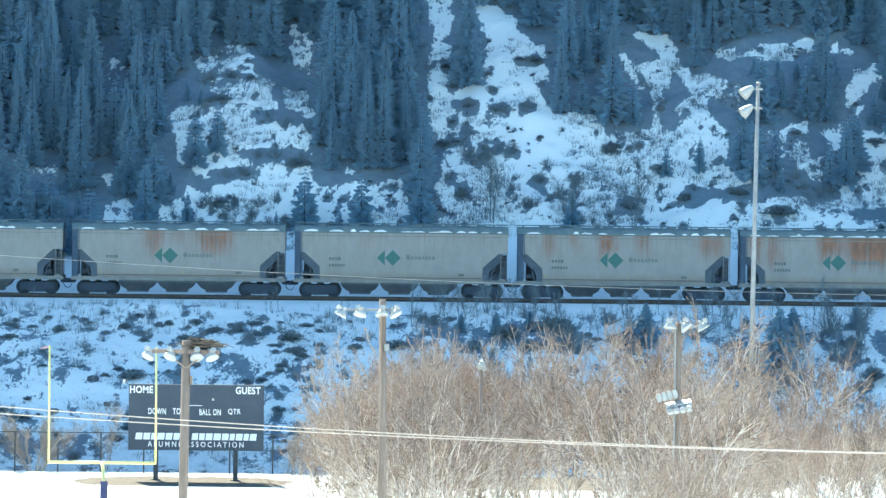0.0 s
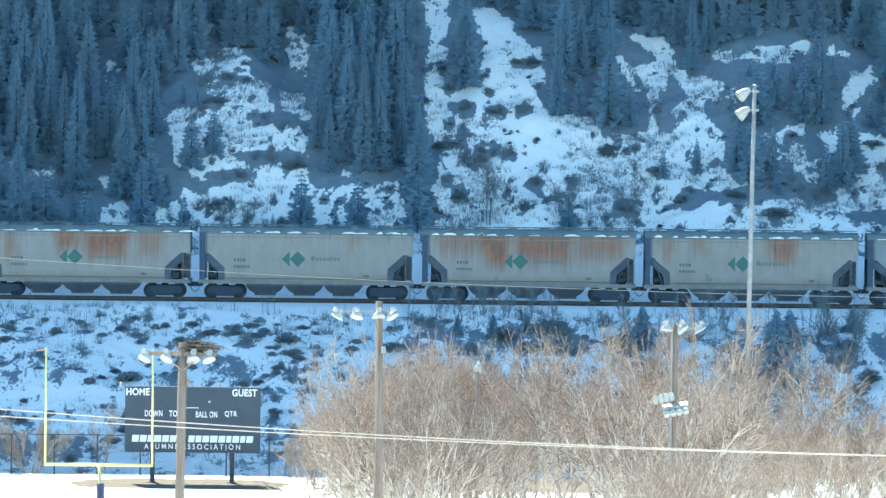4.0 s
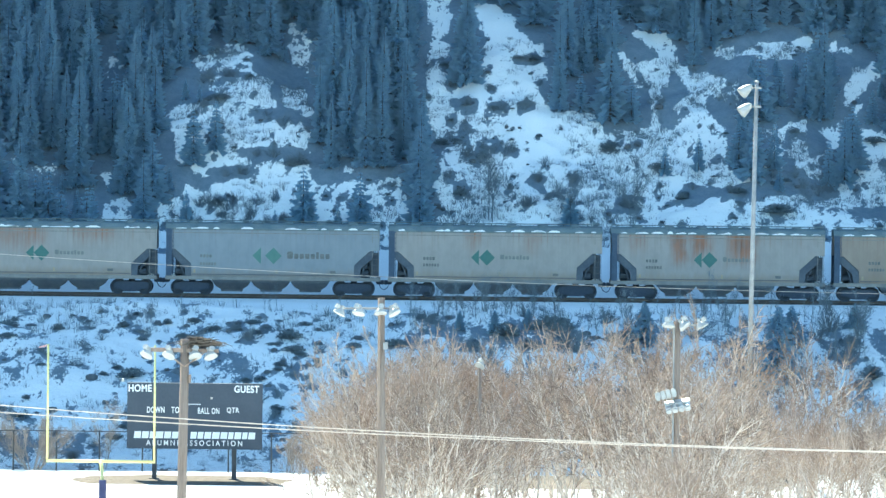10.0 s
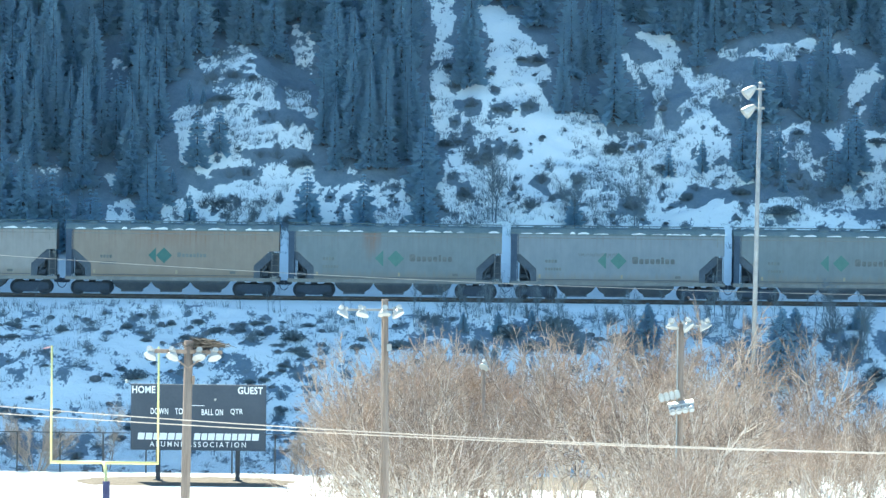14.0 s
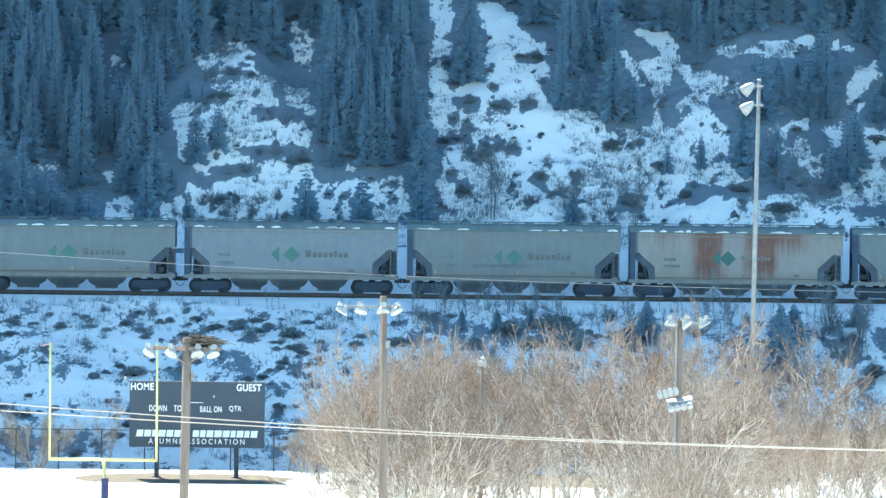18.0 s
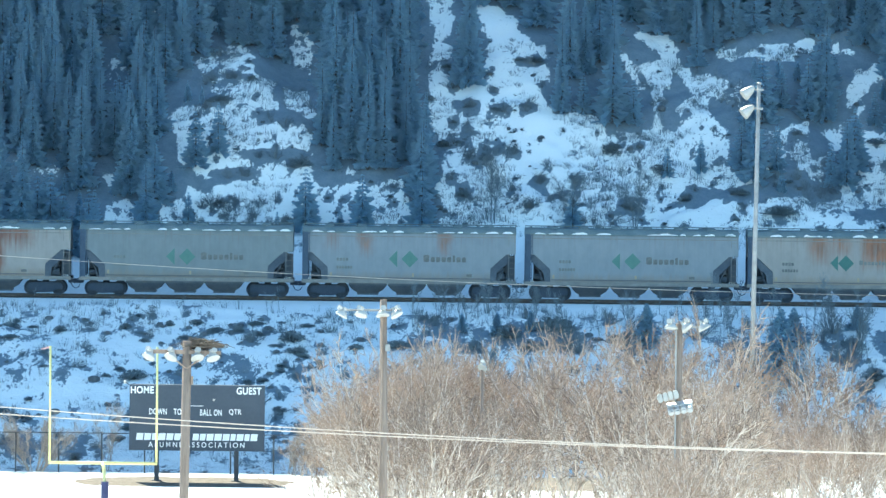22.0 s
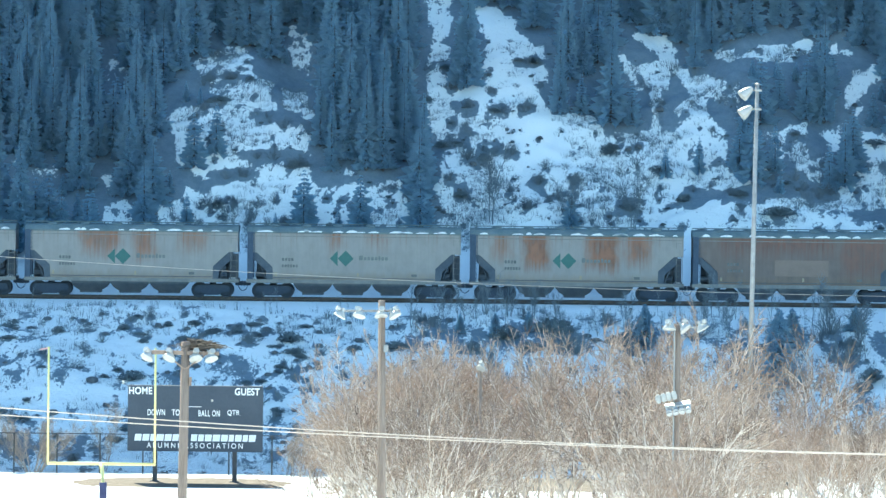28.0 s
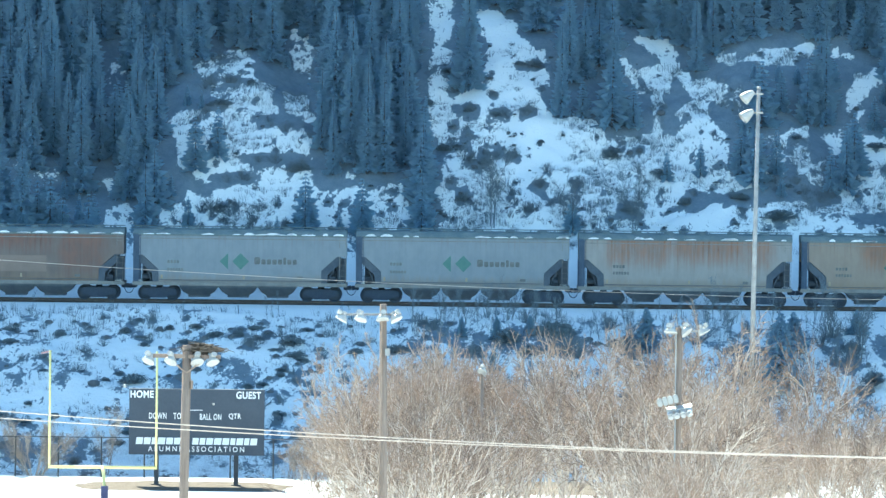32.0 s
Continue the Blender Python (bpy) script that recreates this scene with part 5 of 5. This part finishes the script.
# ---- scoreboard ----
def lettering(name, text, x0, x1, z, height, board, bold=0.05, space=1.08):
    """Words of the built-in font, fitted between x0 and x1."""
    cu = bpy.data.curves.new(name, "FONT")
    cu.body, cu.size, cu.extrude, cu.offset, cu.space_character = text, 1.0, 0.012, bold, space
    tmp = new(name, cu)
    bpy.context.view_layer.update()
    me = bpy.data.meshes.new_from_object(tmp)
    bpy.data.objects.remove(tmp)
    co = np.empty(len(me.vertices) * 3)
    me.vertices.foreach_get("co", co)
    co = co.reshape(-1, 3)
    lo, hi = co.min(0), co.max(0)
    out = np.empty_like(co)
    out[:, 0] = x0 + (co[:, 0] - lo[0]) / (hi[0] - lo[0]) * (x1 - x0)
    out[:, 2] = z + (co[:, 1] - lo[1]) / (hi[1] - lo[1]) * height
    out[:, 1] = -0.16 - (co[:, 2] - lo[2])
    me.vertices.foreach_set("co", out.ravel())
    # one part a letter
    parent = list(range(len(me.vertices)))

    def root(i):
        while parent[i] != i:
            parent[i] = parent[parent[i]]
            i = parent[i]
        return i

    for e in me.edges:
        parent[root(e.vertices[0])] = root(e.vertices[1])
    glyphs = {}
    for poly in me.polygons:
        glyphs.setdefault(root(poly.vertices[0]), []).append(tuple(poly.vertices))
    for faces in glyphs.values():
        used = sorted({i for f in faces for i in f})
        place = {v: k for k, v in enumerate(used)}
        glyph = Shape().add([out[i] for i in used], [tuple(place[i] for i in f) for f in faces])
        part("letter", glyph, M["letter"], board, "white painted letter")
    bpy.data.meshes.remove(me)


def build_scoreboard():
    # x from the board's left edge, z from its foot
    w, h, foot = 7.80, 3.80, 1.76
    board = thing("scoreboard", "dark navy football scoreboard with white lettering on two posts", "scoreboard", pose(-18.03, 365.2, 0))
    s = Shape().box((w / 2, 0, foot + h / 2), (w, 0.30, h), 0.02)
    part("panel", s, M["board"], board)
    for x in (1.58, 6.18):
        post = Shape().box((x, 0.30, 2.5), (0.26, 0.28, 5.4), 0.02).box((x, 0.30, 0.02), (0.55, 0.5, 0.06), 0.01)
        part("post", post, M["post_dark"], board)
    k = 7.80 / 239
    for text, a, b, top, tall in (("HOME", 2, 43, 3, 13), ("GUEST", 189, 233, 3, 13), ("DOWN", 35, 66, 42, 11), ("TO", 78, 92, 42, 11), ("BALL ON", 125, 163, 43, 11), ("QTR", 176, 198, 42, 11), ("ALUMNI ASSOCIATION", 34, 204, 101, 9.5)):
        lettering("lettering", text, a * k, b * k, foot + h - (top + tall) * k, tall * k, board, *((0.012, 1.5) if len(text) > 10 else (0.028, 1.08) if tall > 12 else (0.02, 1.12)))
    # the club's wordmark, as plain blocks
    x, z = 12 * k, foot + h - 98 * k
    for i, wide in enumerate((14, 14, 11, 15, 14, 13, 14, 0, 13, 12, 14, 15, 14, 11, 14, 11, 14)):
        if wide:
            lean = 1.6 * k
            ring = [(x, z), (x + (wide - 2.2) * k, z), (x + (wide - 2.2) * k + lean, z + 12 * k), (x + lean, z + 12 * k)]
            block = Shape().prism(ring, -0.178, -0.150)
            part("wordmark_block", block, M["letter"], board, "white block of the club wordmark")
        x += (wide or 6) * k * 0.985
    part("slot_bar", Shape().box((118 * k, -0.16, foot + h - 37 * k), (24 * k, 0.02, 1.2 * k)), M["letter"], board)
    dot = Shape().lathe([(0, 0.05), (0.05, 0.05), (0.075, 0.0)], pose(149 * k, -0.155, foot + h - 26 * k, 90), 10)
    part("indicator_lamp", dot, M["lamp_white"], board, "small white round lamp")
    arm = Shape().tube([(0.05, 0.1, foot + h - 0.1), (-0.25, 0.1, foot + h + 0.1)], 0.02, 6)
    bulb = Shape().lathe([(0.0, 0.12), (0.08, 0.08), (0.10, 0.0), (0.06, -0.09), (0, -0.1)], pose(-0.27, 0.1, foot + h + 0.12), 10)
    lamp = part("corner_lamp", bulb, M["lamp_white"], board, "small white corner lamp")
    part("bracket", arm, M["post_dark"], lamp)


build_scoreboard()


# ---- goal post ----
def build_goal():
    goal = thing("goal_post", "yellow football goal posts with a navy padded base", "goal post", pose(-18.0, 336.4, 0))
    half, bar, top = 2.84, 2.80, 9.0
    part("crossbar", Shape().tube([(-half - 0.05, 0, bar), (half + 0.05, 0, bar)], 0.085, 10), M["yellow"], goal, smooth=True)
    for x in (-half, half):
        up = part("upright", Shape().tube([(x, 0, bar), (x, 0, top)], 0.06, 10), M["yellow"], goal, smooth=True)
    ribbon = Shape().prism([(-half - 0.02, top - 0.02), (-half - 0.5, top - 0.14), (-half - 0.48, top - 0.2), (-half - 0.02, top - 0.1)], -0.012, 0.012)
    part("ribbon", ribbon, M["ribbon"], goal, "faded pink wind ribbon")
    neck = Shape().tube([(-0.04, 0, bar), (0.05, -0.25, 2.62), (0.12, -0.7, 2.2), (0.16, -1.0, 1.85), (0.17, -1.05, 1.4)], 0.10, 10)
    part("gooseneck", neck, M["yellow"], goal, smooth=True)
    part("padded_base", Shape().tube([(0.17, -1.05, -0.3), (0.17, -1.05, 1.88)], 0.20, 14), M["navy"], goal, "navy padded base post", smooth=False)


M["ribbon"] = plain("pink_ribbon", (0.55, 0.30, 0.30), (0.62, 0.38, 0.36), 3.0, 0.8)
build_goal()


# ---- flood lights ----
def flood_lamp(parent, x, y, z, face, tip, size=0.30, box=True, deep=1.0):
    """A round reflector on a bracket, with its housing; face: degrees it is turned about z, tip: how far it looks down."""
    m = pose(x, y, z, 0, 0, face) @ pose(0, 0, 0, tip * 1.45 - 90)
    stretch = Matrix.Diagonal((size / 0.38, size / 0.38, deep * size / 0.38, 1))
    bowl = Shape().lathe([(0.10, 0.34), (0.17, 0.30), (0.30, 0.16), (0.37, 0.02), (0.38, -0.02), (0.36, -0.02), (0.34, 0.03), (0.27, 0.14), (0.12, 0.26), (0.0, 0.28)], stretch, 18)
    lamp = part("flood_lamp", bowl, M["lamp_white"], parent, "round white flood lamp", smooth=True, at=m)
    sunk = 0.16 if deep > 1 else 0.0
    glass = Shape().lathe([(0.345 - 0.55 * sunk, sunk), (0.2 - 0.3 * sunk, sunk - 0.03), (0.0, sunk - 0.04)], stretch, 18)
    part("lens", glass, M["lens"], lamp, "pale lamp glass", smooth=True)
    if box:
        k = size / 0.38
        house = Shape().tube([(0, 0, 0.30 * k), (0, -0.02, 0.52 * k)], [0.12 * k, 0.10 * k], 10)
        house.box((0, -0.30 * k, 0.34 * k), (0.30 * k, 0.20 * k, 0.26 * k), 0.04)
        house.box((0, -0.14 * k, 0.34 * k), (0.05, 0.30 * k, 0.05))
        part("ballast_housing", house, M["lamp_white"], lamp, "white lamp housing")
    return lamp


M["lens"] = plain("frosted_lamp_glass", (0.33, 0.32, 0.30), (0.42, 0.41, 0.39), 3.0, 0.3)


def wood_pole(name, label, x, y, tall, lean, radius, taper):
    pole = thing(name, label, "light pole", pose(x, y, 0, 0, lean, 0))
    pts = [(0, 0, -0.5), (0, 0, tall * 0.5), (0, 0, tall)]
    part("pole", Shape().tube(pts, [radius, radius * (1 + taper) / 2, radius * taper], 14), M["wood"], pole, "weathered round timber pole", smooth=True)
    return pole


M["lamp_dim"] = plain("grey_box_paint", (0.26, 0.25, 0.24), (0.34, 0.33, 0.31), 3.0, 0.6)


def build_poles():
    # pole with a nest
    p = wood_pole("flood_light_pole", "weathered timber flood light pole carrying a stick nest", -9.65, 235, 13.76, 0.7, 0.20, 0.82)
    arm = Shape().box((0, -0.10, 13.35), (2.5, 0.10, 0.14), 0.01).box((0, 0.14, 13.35), (2.5, 0.10, 0.14), 0.01)
    part("crossarm", arm, M["wood"], p)
    for sgn in (-1, 1):
        part("brace", Shape().tube([(0, -0.14, 12.75), (sgn * 0.75, -0.14, 13.30)], 0.03, 6), M["wood"], p)
    for x, f, t in ((-1.42, -40, 36), (-0.60, -34, 36), (0.40, 20, 36), (0.98, 34, 38)):
        flood_lamp(p, x, -0.24, 13.14, f, t, 0.255)
    part("junction_box", Shape().box((0.21, -0.08, 12.3), (0.09, 0.12, 0.32), 0.02), M["wood"], p, "weathered junction box")
    # second pole
    p = wood_pole("flood_light_pole", "tall weathered timber flood light pole with four white lamps", -2.07, 235, 15.38, -0.55, 0.19, 0.68)
    part("crossarm", Shape().box((-0.42, 0.16, 14.98), (2.2, 0.07, 0.08), 0.01), M["lamp_dim"], p, "thin grey crossarm")
    for x, f, t in ((-1.57, -72, 40), (-0.84, -30, 44), (-0.02, 12, 46), (0.50, 58, 38)):
        flood_lamp(p, x, -0.22, 14.80, f, t, 0.25)
    part("junction_box", Shape().box((0.16, -0.20, 13.6), (0.18, 0.12, 0.26), 0.02), M["lamp_dim"], p, "small grey box")
    part("conduit", Shape().tube([(-0.17, -0.10, 0), (-0.14, -0.10, 9), (-0.06, -0.14, 12), (-0.05, -0.14, 14.9)], 0.035, 6), M["wood"], p, "pale cable conduit")
    # third pole, in the trees
    p = wood_pole("flood_light_pole", "weathered timber flood light pole rising among leafless trees", 10.08, 270, 13.22, 0.0, 0.16, 0.86)
    part("crossarm", Shape().box((0.25, 0.12, 13.08), (1.7, 0.07, 0.09), 0.01), M["lamp_dim"], p, "thin grey crossarm")
    for x, f, t in ((-0.36, -22, 52), (0.34, 66, 30), (1.08, 74, 40)):
        flood_lamp(p, x, -0.20, 13.02, f, t, 0.29)
    part("conduit", Shape().tube([(-0.13, -0.15, 6.0), (-0.13, -0.15, 13.0)], 0.04, 6), M["lamp_dim"], p, "pale cable conduit")
    # two racks of small lamps lower down, both sagging
    rack = part("lamp_rack", Shape().box((0, 0.12, -0.02), (0.95, 0.10, 0.08), 0.01), M["lamp_grey"], p, "sagging rack of four white lamps", at=pose(-0.46, -0.25, 10.12, 0, -14, 0))
    for i in range(4):
        lid = Shape().box((-0.345 + i * 0.23, -0.05, 0), (0.21, 0.30, 0.36), 0.05).box((-0.345 + i * 0.23, -0.22, -0.02), (0.16, 0.05, 0.26), 0.03)
        part("box_lamp", lid, M["lamp_white"], rack, "white box lamp")
    rack = part("lamp_rack", Shape().box((0, 0.12, 0.12), (1.10, 0.30, 0.08), 0.02), M["lamp_grey"], p, "sagging grey rack of lamps", at=pose(0.06, -0.35, 9.66, 24, -10, 0))
    for i in range(4):
        lid = Shape().box((-0.41 + i * 0.27, -0.05, -0.06), (0.25, 0.36, 0.30), 0.07).box((-0.41 + i * 0.27, -0.26, -0.08), (0.18, 0.08, 0.18), 0.05)
        part("box_lamp", lid, M["lamp_grey"], rack, "grey box lamp")
    # lamp of a pole hidden in the branches
    p = wood_pole("flood_light_pole", "timber pole almost hidden by branches, one white lamp", 1.89, 301, 9.93, 0.0, 0.10, 0.85)
    flood_lamp(p, 0.0, -0.2, 9.78, -30, 30, 0.24)
    # tall steel mast
    m = thing("steel_light_mast", "tall slender galvanised steel light mast with two flood lamps", "light mast", pose(17.95, 369, 0, 0, 0.72, 0))
    part("shaft", Shape().tube([(0, 0, -0.3), (0, 0, 12), (0, 0, 23.25)], [0.17, 0.14, 0.105], 12), M["steel"], m, "galvanised tapering shaft", smooth=True)
    part("base_plate", Shape().box((0, 0, 0.03), (0.6, 0.6, 0.06), 0.03), M["steel"], m)
    part("cap", Shape().lathe([(0.14, 0), (0.14, 0.08), (0.05, 0.14), (0, 0.14)], pose(0, 0, 23.25), 12), M["steel"], m)
    for z in (22.95, 21.85):
        part("bracket_arm", Shape().box((-0.45, 0, z), (1.0, 0.09, 0.09), 0.01).box((0.1, 0, z), (0.35, 0.3, 0.12), 0.02), M["steel"], m)
        flood_lamp(m, -0.88, -0.10, z - 0.34, -80, 27, 0.36, False, 2.4)


build_poles()


def build_nest():
    rng = random.Random(4)
    s = Shape()
    for _ in range(420):
        a, r = rng.uniform(0, 6.28), abs(rng.gauss(0, 0.33))
        c = Vector((0.50 + r * math.cos(a) * 1.35, 0.30 + r * math.sin(a) * 0.8, 13.58 + rng.uniform(-0.14, 0.24) * max(0.15, 1 - r)))
        b = rng.uniform(0, 6.28)
        d = Vector((math.cos(b), math.sin(b), rng.uniform(-0.3, 0.3))) * rng.uniform(0.15, 0.42)
        s.tube([c - d, c + d * 0.2 + Vector((0, 0, 0.02)), c + d], 0.012, 3, caps=False)
    ob = new("nest", s.mesh("nest", M["nest"]))
    ob.matrix_basis = pose(-9.65, 235, 0, 0, 0.7, 0)
    tagged(ob, "big untidy bird nest of sticks on the crossarm of a pole", "nest")


build_nest()


# ---- wires ----
def build_wires():
    lines = [
        ("cable", "pale overhead cable strung before the field", [(-12.55, 180.0, 14.22), (-6.24, 180.0, 13.84), (-1.74, 180.0, 13.60), (3.53, 180.0, 13.39), (12.67, 180.0, 13.19)], 0.017),
        ("cable", "second pale overhead cable strung before the field", [(-12.59, 180.6, 13.98), (-6.26, 180.6, 13.68), (-1.75, 180.6, 13.48), (3.55, 180.6, 13.30), (12.71, 180.6, 13.13)], 0.017),
        ("cable", "thin pale overhead wire strung before the railway", [(-27.91, 399.0, 11.87), (-21.28, 399.0, 11.48), (-5.82, 399.0, 10.76), (12.70, 399.0, 10.23), (27.95, 399.0, 9.97)], 0.02),
    ]
    for name, label, pts, r in lines:
        xs = [p[0] for p in pts]
        a, b, c = np.polyfit(xs, [p[2] for p in pts], 2)
        y = pts[0][1]
        ends = (-70.0, 70.0) if y < 300 else (-90, 90)
        path = [(x, y, a * x * x + b * x + c) for x in np.linspace(*ends, 60)]
        line = thing("power_line", label, "cable", group="overhead cables")
        part("cable", Shape().tube(path, r, 6), M["wire"], line, smooth=True)
        for end in (path[0], path[-1]):
            g = ground_height(end[0], end[1])
            part("support_pole", Shape().tube([(end[0], end[1], g - 0.5), (end[0], end[1], end[2] + 0.4)], 0.16, 10), M["wood"], line)


build_wires()


# ---- fence ----
def build_fence():
    fence = thing("chain_link_fence", "dark chain-link fence with round posts at the foot of the bank", "fence", pose(0, 372.3, 0))
    x0, x1, tall, step = -45.3, 45.6, 2.30, 2.53
    post = Shape().tube([(0, 0, -0.3), (0, 0, tall + 0.03)], 0.045, 8).mesh("post", M["fence"])
    n = int((x1 - x0) / step)
    for i in range(n + 1):
        part("post", post, None, fence, at=pose(x0 + i * step, 0, 0))
    part("top_rail", Shape().tube([(x0, 0, tall), (x0 + n * step, 0, tall)], 0.03, 6), M["fence"], fence)
    net = Shape()
    x = x0 - tall
    while x < x0 + n * step:
        for sgn in (1, -1):
            a, b = (x, x + tall) if sgn > 0 else (x + tall, x)
            net.tube([(a, 0.002 * sgn, 0.03), (b, 0.002 * sgn, tall)], 0.0022, 3, caps=False)
        x += 0.085
    part("wire_mesh", net, M["fence"], fence)


build_fence()

motions()
